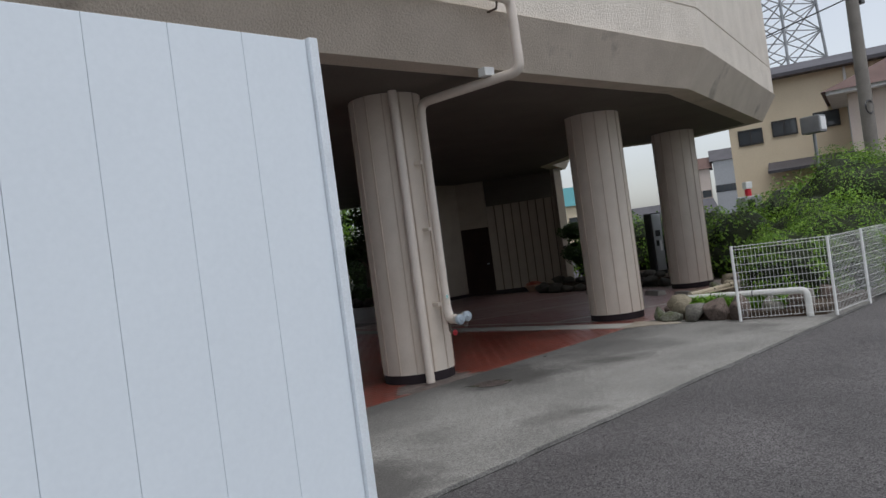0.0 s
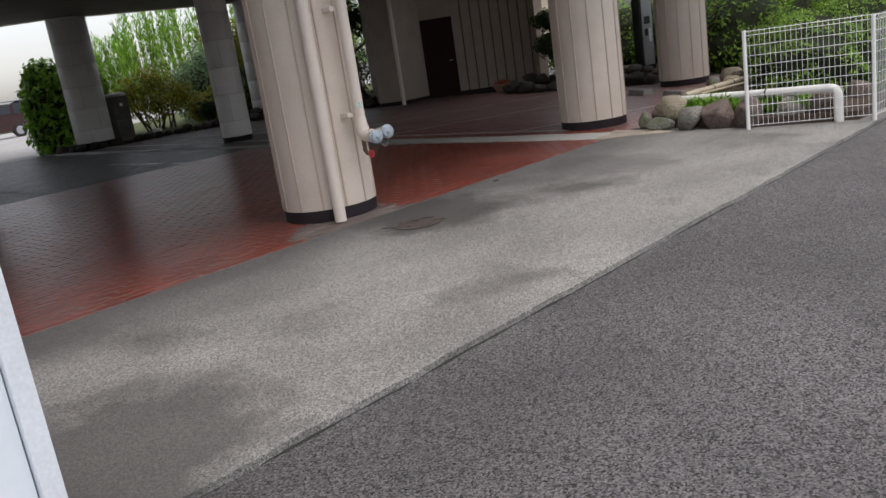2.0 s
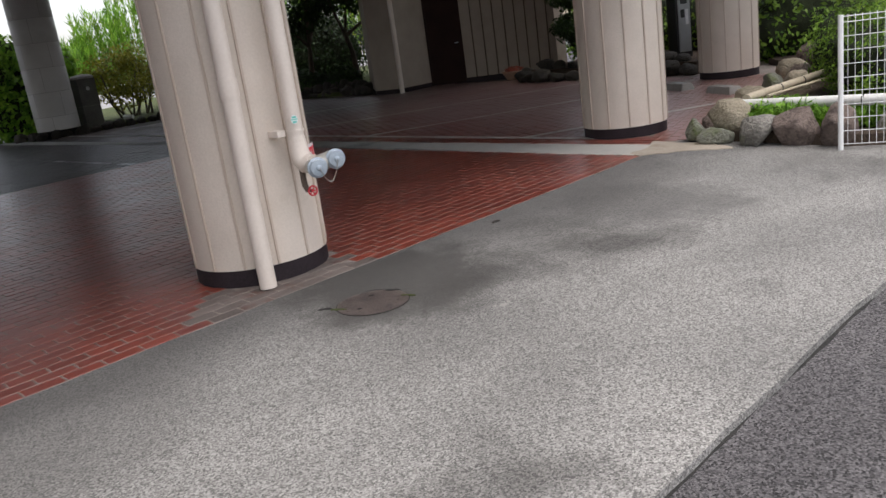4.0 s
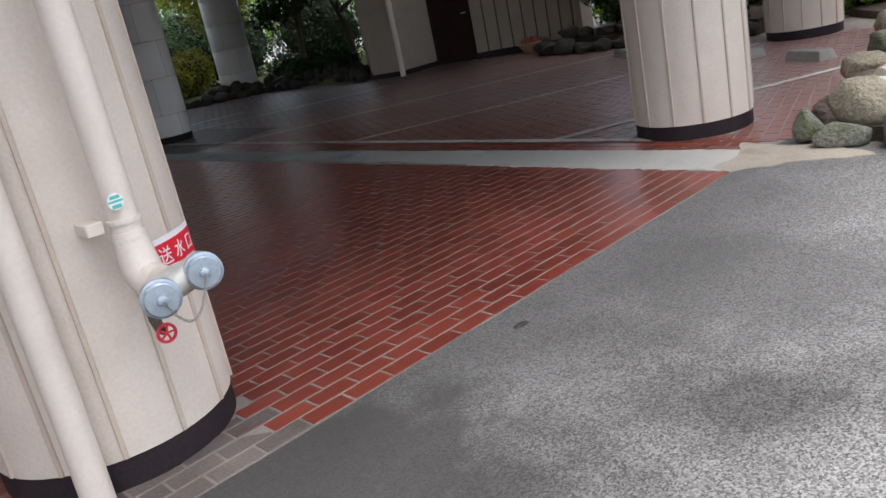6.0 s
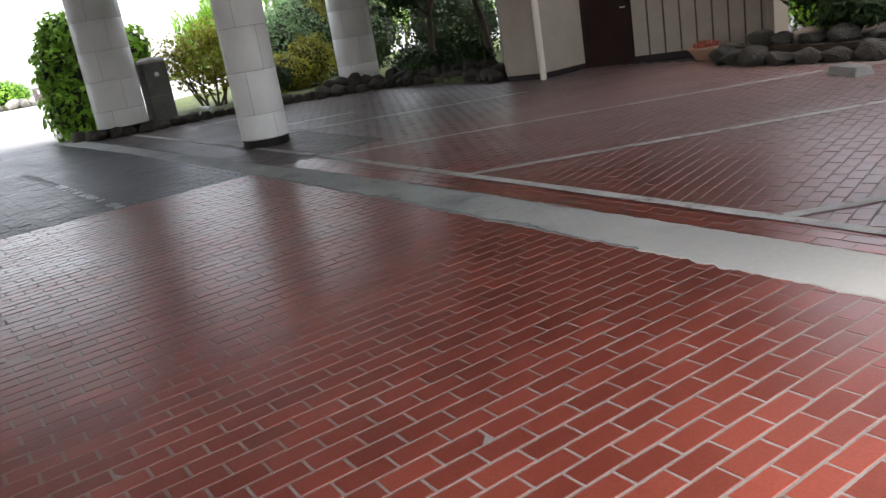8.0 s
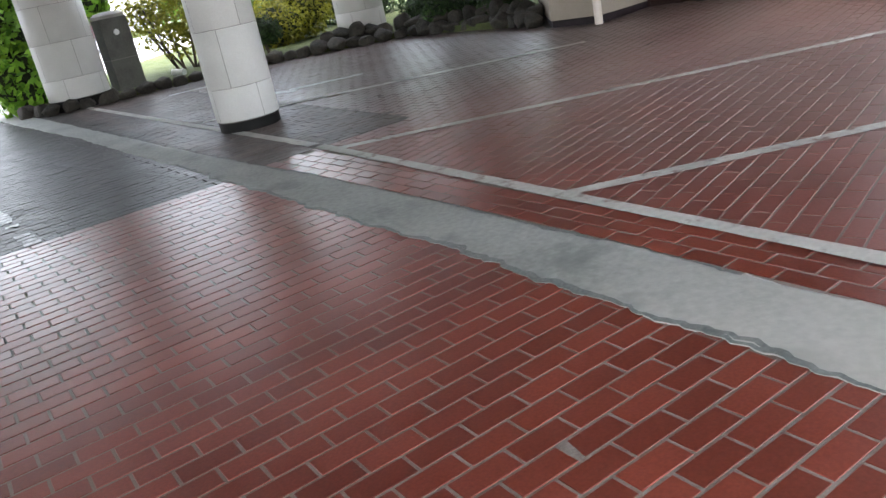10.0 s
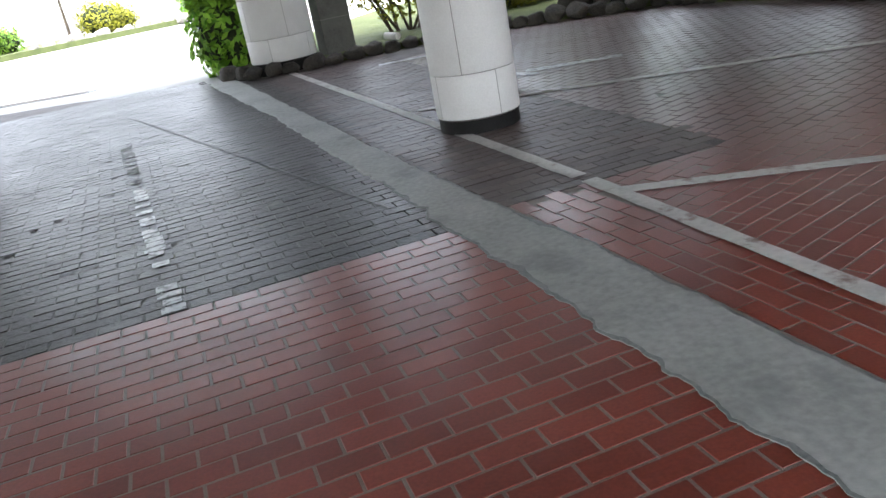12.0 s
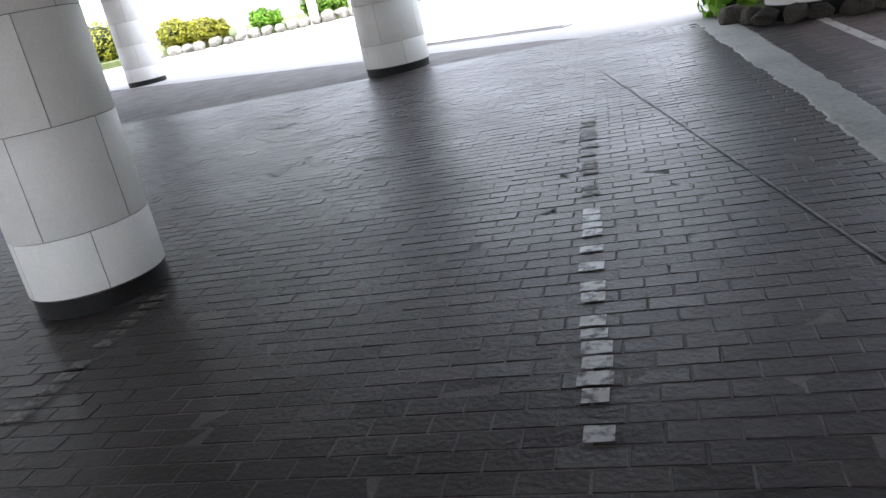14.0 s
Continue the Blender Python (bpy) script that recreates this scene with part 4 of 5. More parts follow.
def wheel_stop(x, y, turn):
    """A low concrete kerb block with sloping sides."""
    ob = thing("wheel_stop", "low grey concrete wheel stop on the brick floor", "wheel stop", (x, y, gz(x, y)), "wheel stops", turn)
    bm = bmesh.new()
    lo = [bm.verts.new(p) for p in ((-0.28, -0.12, -0.01), (0.28, -0.12, -0.01), (0.28, 0.12, -0.01), (-0.28, 0.12, -0.01))]
    hi = [bm.verts.new(p) for p in ((-0.26, -0.075, 0.10), (0.26, -0.075, 0.10), (0.26, 0.09, 0.10), (-0.26, 0.09, 0.10))]
    for i in range(4):
        bm.faces.new((lo[i], lo[(i + 1) % 4], hi[(i + 1) % 4], hi[i]))
    bm.faces.new(hi), bm.faces.new(lo[::-1])
    bmesh.ops.bevel(bm, geom=bm.edges[:], offset=0.008, segments=2, affect="EDGES")
    part("block", bm, STOP_CONC, ob)
    part("plate", box(-0.13, -0.03, 0.099, 0.13, 0.03, 0.104), STEEL, ob, "dull plate on top")


for x, y in ((10.91, 5.90), (11.36, 6.95), (11.71, 8.12), (12.17, 9.32)):
    wheel_stop(x, y, 66)

cover = thing("manhole_cover", "worn round iron manhole cover in a cracked concrete surround", "manhole", (2.975, 3.405, gz(2.975, 3.405)))
part("gap", lathe([(0.2165, -0.03), (0.2165, 0.0015), (0.20, 0.0015)], 40), GAP_DARK, cover)
part("disc", lathe([(0.212, -0.03), (0.212, 0.002), (0.206, 0.004), (0.192, 0.004), (0.188, 0.0025), (0.03, 0.004), (0.0, 0.004)], 40), COVER_IRON, cover, smooth=True)
bm = bmesh.new()
for k in range(11):
    for j in range(11):
        x, y = -0.175 + 0.035 * k, -0.175 + 0.035 * j
        if math.hypot(x, y) < 0.178:
            bmesh.ops.create_cube(bm, size=1, matrix=Matrix.LocRotScale((x, y, 0.0035), Euler((0, 0, 0.8 * ((k + j) % 2))), (0.02, 0.009, 0.004)))
part("tread", bm, COVER_IRON, cover)["kind"] = "stuff"


def chip(dx, dy, rx, ry, turn, seed, parent, mat, name, h=0.003):
    """A ragged flat hollow or smear, a few millimetres thick."""
    r = random.Random(seed)
    ring_ = [(math.cos(a) * rx * r.uniform(0.6, 1.15), math.sin(a) * ry * r.uniform(0.6, 1.15)) for a in np.linspace(0, 2 * math.pi, 17)[:-1]]
    ob = part(name, prism(ring_, -0.01, h), mat, parent)
    ob.matrix_basis = pose(dx, dy, 0, 0, 0, turn)
    return ob


chip(0.19, 0.07, 0.055, 0.022, -60, 1, cover, GAP_DARK, "broken_edge", 0.0052)
chip(0.13, 0.17, 0.07, 0.015, -40, 2, cover, GAP_DARK, "crack")
chip(-0.225, 0.165, 0.045, 0.02, -35, 3, cover, GAP_DARK, "lifting_hole")
chip(0.06, 0.10, 0.02, 0.012, -30, 4, cover, GAP_DARK, "keyhole", 0.0062)
chip(-0.12, -0.03, 0.016, 0.011, -30, 5, cover, GAP_DARK, "keyhole", 0.0062)
chip(0.02, 0.28, 0.12, 0.018, -25, 6, cover, GAP_DARK, "crack", 0.0022)
moss = surface("moss", (0.03, 0.045, 0.012), (0.09, 0.11, 0.03), 20, 150, 0.95, 0.9)
chip(-0.19, 0.08, 0.012, 0.06, 30, 7, cover, moss, "moss", 0.006)
chip(0.18, -0.1, 0.012, 0.05, 30, 8, cover, moss, "moss", 0.006)
patch = thing("cement_splash", "small pale cement splash dried on the concrete", "stain", (3.34, 2.69, gz(3.34, 2.69)))
chip(0, 0, 0.036, 0.022, 20, 12, patch, STOP_CONC, "smear", 0.002)
chip(0.05, 0.015, 0.018, 0.012, 60, 13, patch, STOP_CONC, "smear", 0.002)
chip(-0.035, 0.03, 0.014, 0.01, 0, 14, patch, STOP_CONC, "smear", 0.002)
leaf = thing("dead_leaf", "dark curled dead leaf on the concrete", "leaf", (4.55, 4.0, gz(4.55, 4.0)))
part("blade", lathe([(0.004, 0.0), (0.03, 0.006), (0.045, 0.003), (0.03, 0.012), (0.004, 0.014)], 9), IRON, leaf).scale = (1.0, 0.45, 1)

# ---- rocks ----
PALE_SET = [rock_mesh("rock", ROCK_PALE, s) for s in range(6)]
DARK_SET = [rock_mesh("rock", ROCK_DARK, s + 20) for s in range(6)]


def rock(x, y, sx, sy, sz, pale, turn, k, label, group, lift=0.0):
    ob = new("rock", (PALE_SET if pale else DARK_SET)[k % 6])
    ob.matrix_world = Matrix.LocRotScale((x, y, gz(x, y) + sz * 0.36 + lift), Euler((0.1 * math.sin(k), 0.1 * math.cos(k * 2), radians(turn))), (sx, sy, sz))
    return tagged(ob, label, "rock", group)


def rock_row(pts, size, pale, label, group, seed, lift=0.0, squash=0.8):
    rng = random.Random(seed)
    for (ax, ay), (bx, by) in zip(pts, pts[1:]):
        ln = math.hypot(bx - ax, by - ay)
        n = max(1, round(ln / (size * 0.82)))
        for i in range(n):
            t = (i + 0.5) / n
            s = size * rng.uniform(0.85, 1.3)
            rock(ax + (bx - ax) * t + rng.uniform(-0.04, 0.04), ay + (by - ay) * t + rng.uniform(-0.04, 0.04), s, s * rng.uniform(0.7, 0.95), s * squash * rng.uniform(0.8, 1.1), pale, math.degrees(math.atan2(by - ay, bx - ax)) + rng.uniform(-15, 15), rng.randrange(100), label, group, lift)


G1 = "rocks edging the hedge bed"
PALE_KINDS = ((ROCK_GREEN, "mossy green-grey garden rock edging the bed"), (ROCK_BROWN, "reddish brown garden rock edging the bed"), (ROCK_TAN, "pale tan garden rock edging the bed"), (ROCK_PALE, "grey garden rock edging the bed"))
for i, (x, y, sx, sy, sz, lift, kind) in enumerate(((7.64, 4.27, .28, .24, .26, 0, 0), (7.58, 4.00, .48, .30, .20, 0, 0), (7.82, 3.94, .50, .36, .34, .12, 2), (7.60, 3.60, .44, .40, .36, 0, 3), (7.66, 3.23, .52, .44, .42, 0, 1), (7.70, 2.86, .44, .40, .46, 0, 1),
        (8.02, 4.32, .26, .26, .28, 0, 1), (8.24, 4.24, .24, .22, .22, .12, 2), (8.50, 4.24, .36, .30, .27, .10, 1), (8.9, 4.42, .34, .3, .26, 0, 0), (9.5, 4.72, .56, .36, .30, .02, 2), (10.62, 5.0, .38, .36, .34, 0, 0), (10.45, 4.62, .46, .4, .36, .04, 2),
        (11.5, 5.1, .5, .4, .36, 0, 1), (12.0, 5.5, .6, .42, .40, 0, 2), (12.4, 5.2, .62, .5, .62, .05, 1), (13.2, 5.75, .6, .5, .5, 0, 1), (7.95, 2.5, .4, .36, .4, 0, 3), (8.1, 2.15, .4, .36, .42, 0, 1), (8.6, 2.3, .42, .36, .4, 0, 3), (9.2, 2.2, .44, .36, .4, 0, 1), (9.9, 2.3, .44, .36, .38, 0, 3))):
    ob = new("rock", rock_mesh("rock", PALE_KINDS[kind][0], 100 + i))
    ob.matrix_world = Matrix.LocRotScale((x, y, gz(x, y) + sz * 0.36 + lift), Euler((0.1 * math.sin(i), 0.12 * math.cos(i * 2), radians(112 + 14 * math.sin(i * 3)))), (sx * 1.0, sy * 0.98, sz * 1.05))
    tagged(ob, PALE_KINDS[kind][1], "rock", G1)
L2 = "dark weathered rock edging the planting bed"
rock_row([(13.15, 7.7), (13.3, 9.5), (13.0, 10.3), (13.0, 11.8), (13.9, 12.6)], 0.5, False, L2, "rocks by the curved wall", 3, 0, 0.58)
rock_row([(13.45, 8.0), (13.6, 9.6), (13.3, 10.4), (13.35, 11.7)], 0.46, False, L2, "rocks by the curved wall", 4, 0.2, 0.55)
rock_row([(4.95, 21.25), (5.5, 20.5), (6.4, 20.35), (7.6, 20.35), (9.2, 20.05), (11.1, 18.85), (11.75, 17.2), (11.75, 15.8)], 0.36, False, L2, "kerb rocks of the garden", 5, 0, 0.72)
rock_row([(9.9, 19.95), (11.3, 19.1), (12.0, 17.5), (12.0, 16.1)], 0.36, False, L2, "kerb rocks of the garden", 6, 0.1)

# ---- planting beds ----


def bed(outline, h, mat, label):
    bm = prism(outline, lambda x, y: gz(x, y) - 0.1, lambda x, y: gz(x, y) + h)
    return tagged(part("ground_bed", bm, mat), label, "planting bed", kind="structure")


bed([(7.62, 2.8), (8.05, 1.75), (9.4, 1.85), (26, 4.0), (26, 9), (14.2, 7.0), (13.2, 5.9), (10.8, 4.95), (8.6, 4.4), (7.7, 4.2)], 0.10, SOIL, "dark soil of the hedge bed")
bed([(13.2, 7.8), (26, 9.05), (26, 16), (15.6, 12.4), (14.7, 12.0), (13.3, 11.9), (13.1, 10.3), (13.35, 9.4)], 0.22, SOIL, "dark soil bed by the curved wall")
bed([(5.0, 21.4), (5.6, 20.6), (7.6, 20.45), (9.2, 20.15), (11.2, 18.95), (11.9, 16.0), (12.6, 17.4), (15, 17.6), (22, 24), (16, 34), (8.5, 28), (5.3, 23.6)], 0.10, GRASS_SOIL, "mossy garden ground behind the kerb rocks")

# ---- fence ----
fence_posts = [(7.47, 2.75), (8.0, 1.58), (9.32, 1.66), (11.3, 1.86), (13.3, 2.06), (15.3, 2.26)]


def fence_panel(a, b, seed):
    """A white wire mesh fence bay with its bent top and post."""
    z = gz(*a)
    d = Vector((b[0] - a[0], b[1] - a[1], gz(*b) - z))
    ln = d.length
    ob = thing("mesh_fence", "white coated wire mesh fence bay beside the hedge", "fence", (a[0], a[1], z), "white mesh fence bays", math.degrees(math.atan2(d.y, d.x)))
    part("post", tube([(0, 0, -0.03), (0, 0, 1.12)], 0.022, 10), FENCE_WHITE, ob)
    bm = bmesh.new()
    n = int(ln / 0.052)
    for i in range(1, n):
        x = ln * i / n
        tube([(x, 0, 0.04), (x, 0, 1.06), (x, 0.022, 1.095), (x, 0.03, 1.12)], 0.0028, 4, bm)
    part("wire_mesh", bm, FENCE_WHITE, ob)["kind"] = "stuff"
    for k in range(10):
        zz = 0.05 + k * 0.1122
        part("wire", tube([(0, 0.004, zz), (ln, 0.004, zz)], 0.0034, 5), FENCE_WHITE, ob)
    part("wire", tube([(0, 0.028, 1.105), (ln, 0.028, 1.105)], 0.0036, 5), FENCE_WHITE, ob)
    return ob


for i, (a, b) in enumerate(zip(fence_posts, fence_posts[1:])):
    fence_panel(a, b, i)

pw = thing("drain_pipe", "thick white plastic pipe lying over the rock bed", "pipe", (8.05, 3.95, gz(8.05, 3.95)))
o = Vector(pw.location)
pts = bend((8.02, 4.02, 0.27), (7.92, 1.93, 0.32), (7.94, 1.93, -0.1), 0.10)
part("tube", tube([Vector(p) - o for p in pts], 0.05, 16), PIPE_WHITE, pw, smooth=True)
for t in (0.25, 0.6):
    c = Vector((8.02, 4.02, 0.27)).lerp(Vector((7.92, 1.93, 0.32)), t) - o
    part("band", tube([c - Vector((0, 0.008, 0)), c + Vector((0, 0.008, 0))], 0.053, 16), BLACK, pw, "dark cable tie")
pl = thing("pole", "weathered bamboo-coloured pole lying on the rocks", "pole", (8.0, 4.02, gz(8.0, 4.02)))
o = Vector(pl.location)
part("shaft", tube([Vector(p) - o for p in ((8.20, 4.02, 0.30), (9.38, 4.14, 0.29), (10.56, 4.25, 0.28))], 0.046, 14), BAMBOO, pl, smooth=True)
part("thin_pole", tube([Vector(p) - o for p in ((8.50, 3.95, 0.28), (9.29, 3.99, 0.27), (10.07, 4.02, 0.26))], 0.018, 10), BAMBOO, pl, smooth=True)
for t in (0.35, 0.62):
    c = Vector((8.20, 4.02, 0.30)).lerp(Vector((10.56, 4.25, 0.28)), t) - o
    part("tie", tube([c - Vector((0.006, 0, 0)), c + Vector((0.006, 0, 0))], 0.049, 14), BLACK, pl, "dark tie round the pole")
grass = thing("ground_cover", "low bright green ground cover between the rocks", "plants", (7.95, 3.5, gz(7.95, 3.5)))
leaves("foliage", [(0.02, 0.0, 0.22, 0.22, 0.5, 0.13), (0.25, 0.1, 0.22, 0.3, 0.45, 0.12), (0.15, -0.8, 0.2, 0.25, 0.5, 0.12)], 9000, 0.017, LEAF_BRIGHT, grass, 5, long=2.6, shell=0.9, droop=-0.5)

# ---- hedges and garden ----
bush("hedge", "clipped green azalea hedge mound behind the white fence", "hedge", [(9.6, 2.85, 0.5, .95, .75, .72), (10.45, 3.55, 0.5, .85, .65, .68), (10.5, 2.65, .55, 1.1, .95, .95)], 46000, 0.021, LEAF_HEDGE, 1, shell=0.22, dense=0.88)
bush("hedge", "tall clipped green hedge rising behind the lower mound", "hedge", [(11.4, 3.0, .75, 1.3, 1.2, .95), (12.6, 3.0, 1.1, 1.5, 1.2, 1.3), (14.2, 3.4, 1.2, 1.7, 1.3, 1.4), (11.9, 4.3, .45, 1.0, .7, .72)], 60000, 0.025, LEAF_HEDGE, 2, shell=0.22, dense=0.88)
bush("hedge", "dark green hedge beyond the beige columns", "hedge", [(15.3, 7.0, .7, 1.3, 1.0, 1.05), (16.2, 8.6, .75, 1.3, 1.5, 1.1), (17.0, 10.8, .8, 1.4, 1.6, 1.1), (18.0, 6.6, 1.0, 2.0, 1.6, 1.3), (17.7, 12.9, 1.1, 1.3, 1.2, 1.05)], 21000, 0.05, LEAF_HEDGE, 3, shell=0.25, dense=0.85)
bush("shrub", "bright green low plants behind the dark rocks", "shrub", [(15.3, 11.3, .55, .8, .6, .45), (15.9, 12.3, .75, .8, .7, .7), (16.6, 11.8, .95, .9, .8, .8)], 7000, 0.045, LEAF_BRIGHT, 14)
bush("shrub", "dark layered pine shrub by the curved wall", "shrub", [(14.0, 10.9, 1.1, .75, .7, .32), (14.3, 10.4, 1.5, .7, .7, .3), (14.1, 11.2, 1.7, .5, .55, .25), (13.9, 10.3, .7, .6, .6, .28)], 9000, 0.045, LEAF_DARK, 4, dense=0.55, stems=5, long=1.4)
bush("shrub", "broad-leaved bright green climber bush beside the white column", "shrub", [(5.2, 22.25, .75, .66, .55, .8), (5.3, 22.4, 1.6, .68, .6, .85), (5.35, 22.4, 2.25, .5, .5, .5), (5.9, 22.3, 1.9, .6, .5, .5), (6.5, 22.2, 1.85, .5, .5, .45)], 5200, 0.085, LEAF_BRIGHT, 5, dense=0.75, droop=0.4)
bush("shrub", "open branching azalea with yellow-green leaves", "shrub", [(7.6, 22.1, 1.45, .75, .6, .55), (8.3, 22.2, 1.75, .7, .6, .5), (8.1, 21.8, 1.0, .9, .6, .5), (8.9, 22.0, 1.3, .6, .6, .5)], 5200, 0.045, LEAF_YELLOW, 6, dense=0, stems=14, shell=0.8)
bush("shrub", "grey-green rounded conifer shrub in the garden", "shrub", [(10.3, 23.6, 1.2, 1.0, .9, 1.0), (11.2, 24.2, 1.7, 1.0, 1.0, 1.1)], 9000, 0.05, LEAF_BLUE, 7)
bush("shrub", "yellow-green clipped shrub in the garden", "shrub", [(9.9, 22.1, .7, .75, .6, .5), (10.6, 22.3, .9, .6, .6, .6)], 7000, 0.04, LEAF_YELLOW, 8)
bush("shrub", "small round clipped topiary ball by the kerb rocks", "shrub", [(9.25, 20.75, .68, .27, .27, .25)], 2200, 0.026, LEAF_DARK, 9, stems=2)


def bamboo_clump(x, y, rx, ry, h, canes, seed):
    """A clump of leaning canes, each with narrow leaves that point up to a spiky tip."""
    z = gz(x, y)
    ob = thing("bamboo", "tall spiky bright green bamboo clump behind the garden", "bamboo", (x, y, z), "bamboo clumps")
    r = np.random.default_rng(seed)
    verts, faces = [], []
    for c in range(canes):
        foot = Vector((r.uniform(-rx, rx), r.uniform(-ry, ry), 0))
        top = foot + Vector((r.normal(0, 0.25), r.normal(0, 0.25), h * r.uniform(0.62, 1.05)))
        if c < 14:
            part("cane", tube([foot, foot.lerp(top, 0.5), top], [0.025, 0.02, 0.006], 6), LEAF_YELLOW, ob)
        for k in range(75):
            t = 0.12 + 0.88 * r.random() ** 0.8
            p = foot.lerp(top, t)
            a = r.uniform(0, 2 * math.pi)
            out = Vector((math.cos(a), math.sin(a), r.uniform(0.9, 2.6))).normalized()
            side = out.cross(Vector((r.normal(), r.normal(), r.normal()))).normalized()
            ln, w = r.uniform(0.22, 0.5), r.uniform(0.018, 0.034)
            o_ = len(verts)
            verts += [p, p + out * ln * 0.45 + side * w, p + out * ln, p + out * ln * 0.45 - side * w]
            faces.append((o_, o_ + 1, o_ + 2, o_ + 3))
    mesh("foliage", verts, faces, LEAF_BRIGHT, ob)
    return ob


# Last four clumps extend the grove unseen, to hold back low sky light.
for i, (x, y, h) in enumerate(((12.9, 43.9, 3.2), (14.4, 43.6, 4.3), (16.0, 43.2, 5.5), (17.8, 42.6, 6.1), (20.0, 42.0, 6.2), (22.4, 41.2, 6.2), (24.8, 40.2, 6.8), (27.2, 39.0, 7.2), (29.5, 37.5, 7.5), (31.8, 35.8, 7.5))):
    bamboo_clump(x, y, 1.05, 0.7, h, 46, 300 + i)


def tree(x, y, h, crown, label, count, size, mat, seed, base=0.1, lean=0.0):
    """A tapered trunk that forks into limbs under a loose crown."""
    ob = thing("tree", label, "tree", (x, y, gz(x, y) + base))
    rng = random.Random(seed)
    fork = Vector((lean * 0.5, 0.1 * rng.uniform(-1, 1), h * 0.45))
    part("trunk", tube([(0, 0, -0.1), (lean * 0.15, 0.03, h * 0.15), (lean * 0.3, 0, h * 0.3), fork], [0.10, 0.08, 0.07, 0.06], 10), BARK, ob, smooth=True)
    for cx, cy, cz, rx, ry, rz in crown:
        end = Vector((cx, cy, cz))
        mid = fork.lerp(end, 0.5) + Vector((rng.uniform(-.2, .2), rng.uniform(-.2, .2), 0.1))
        part("limb", tube([fork, fork.lerp(mid, 0.6), mid, mid.lerp(end, 0.6), end], [0.05, 0.042, 0.035, 0.025, 0.012], 8), BARK, ob, smooth=True)
    leaves("crown", crown, count, size, mat, ob, seed, shell=0.75)
    return ob


tree(12.5, 19.6, 2.6, [(0, 0, 2.0, .9, .8, .5), (-.6, .2, 1.6, .6, .6, .4), (.7, .3, 2.4, .8, .8, .5), (.1, -.2, 2.9, .9, .9, .5)], "small dark-leaved garden tree with a thin trunk", 5200, 0.06, LEAF_DARK, 21)
tree(13.4, 18.6, 3.0, [(0, 0, 2.4, .9, .8, .5), (.6, -.5, 2.0, .7, .6, .4), (-.3, .5, 3.0, .8, .8, .5)], "leaning dark-leaved garden tree beside the wall pier", 4200, 0.06, LEAF_DARK, 22, lean=-0.4)
tree(11.5, 22.0, 2.6, [(0, 0, 2.0, .8, .8, .6), (.7, .2, 2.5, .8, .7, .6), (-.6, .4, 2.6, .7, .7, .5)], "garden tree with yellow-green leaves", 4800, 0.055, LEAF_YELLOW, 23)
bush("shrub", "dense dark evergreen shrubs at the back of the garden", "shrub", [(14.5, 22, 1.2, 1.5, 1.2, 1.5), (16.2, 20, 1.2, 1.5, 1.4, 1.6), (12.8, 24.4, 1.3, 1.4, 1.2, 1.5), (18, 18, 1.3, 1.6, 1.6, 1.6)], 20000, 0.06, LEAF_DARK, 24)
bush("shrub", "low dark shrubs among the kerb rocks", "shrub", [(11.9, 18.6, .45, .6, .4, .32), (12.3, 17.7, .5, .4, .5, .35), (12.5, 20.4, .5, .6, .5, .4)], 5000, 0.05, LEAF_DARK, 25, dense=0.6)

pillar = thing("stone_pillar", "square grey stone post box pillar beside the white column", "pillar", (6.72, 21.05, gz(6.72, 21.05) + 0.08), turn=12)
part("shaft", box(-0.24, -0.2, 0, 0.24, 0.2, 1.2, 0.02), surface("grey_stone", (0.075, 0.075, 0.066), (0.15, 0.148, 0.132), 4, 60, 0.8, 0.3), pillar)
part("capstone", lathe([(0.29, 1.2), (0.29, 1.25), (0.22, 1.29), (0.05, 1.31)], 8), STOP_CONC, pillar)
part("joint", box(-0.243, -0.203, 0.52, 0.243, 0.203, 0.53), TILE_JOINT, pillar)
bm = lathe([(0.05, 0), (0.05, 0.012), (0.03, 0.016)], 8)
part("emblem", bm, SIGN_WHITE, pillar, "small pale round emblem").matrix_basis = pose(0, -0.2, 0.96, 90, 0, 0)
pot = thing("flower_pot", "wide shallow pale terracotta flower bowl by the wall", "flower pot", (13.62, 12.75, gz(13.62, 12.75)))
part("bowl", lathe([(0.15, 0), (0.17, 0.02), (0.26, 0.16), (0.28, 0.17), (0.28, 0.20), (0.25, 0.20), (0.23, 0.15)], 24), TERRACOTTA, pot, smooth=True)
leaves("plants", [(0, 0, 0.22, .2, .2, .07)], 260, 0.03, leaf_material("red_flowers", (0.25, 0.05, 0.03), (0.45, 0.12, 0.08)), pot, 3)
outlet = thing("drain_pipe", "short pale pipe stub lying by the kerb rocks", "pipe", (7.45, 20.75, gz(7.45, 20.75) + 0.2))
part("tube", tube([(0, 0, 0), (0.14, -0.22, -0.02)], 0.055, 14), PIPE_WHITE, outlet, smooth=True)

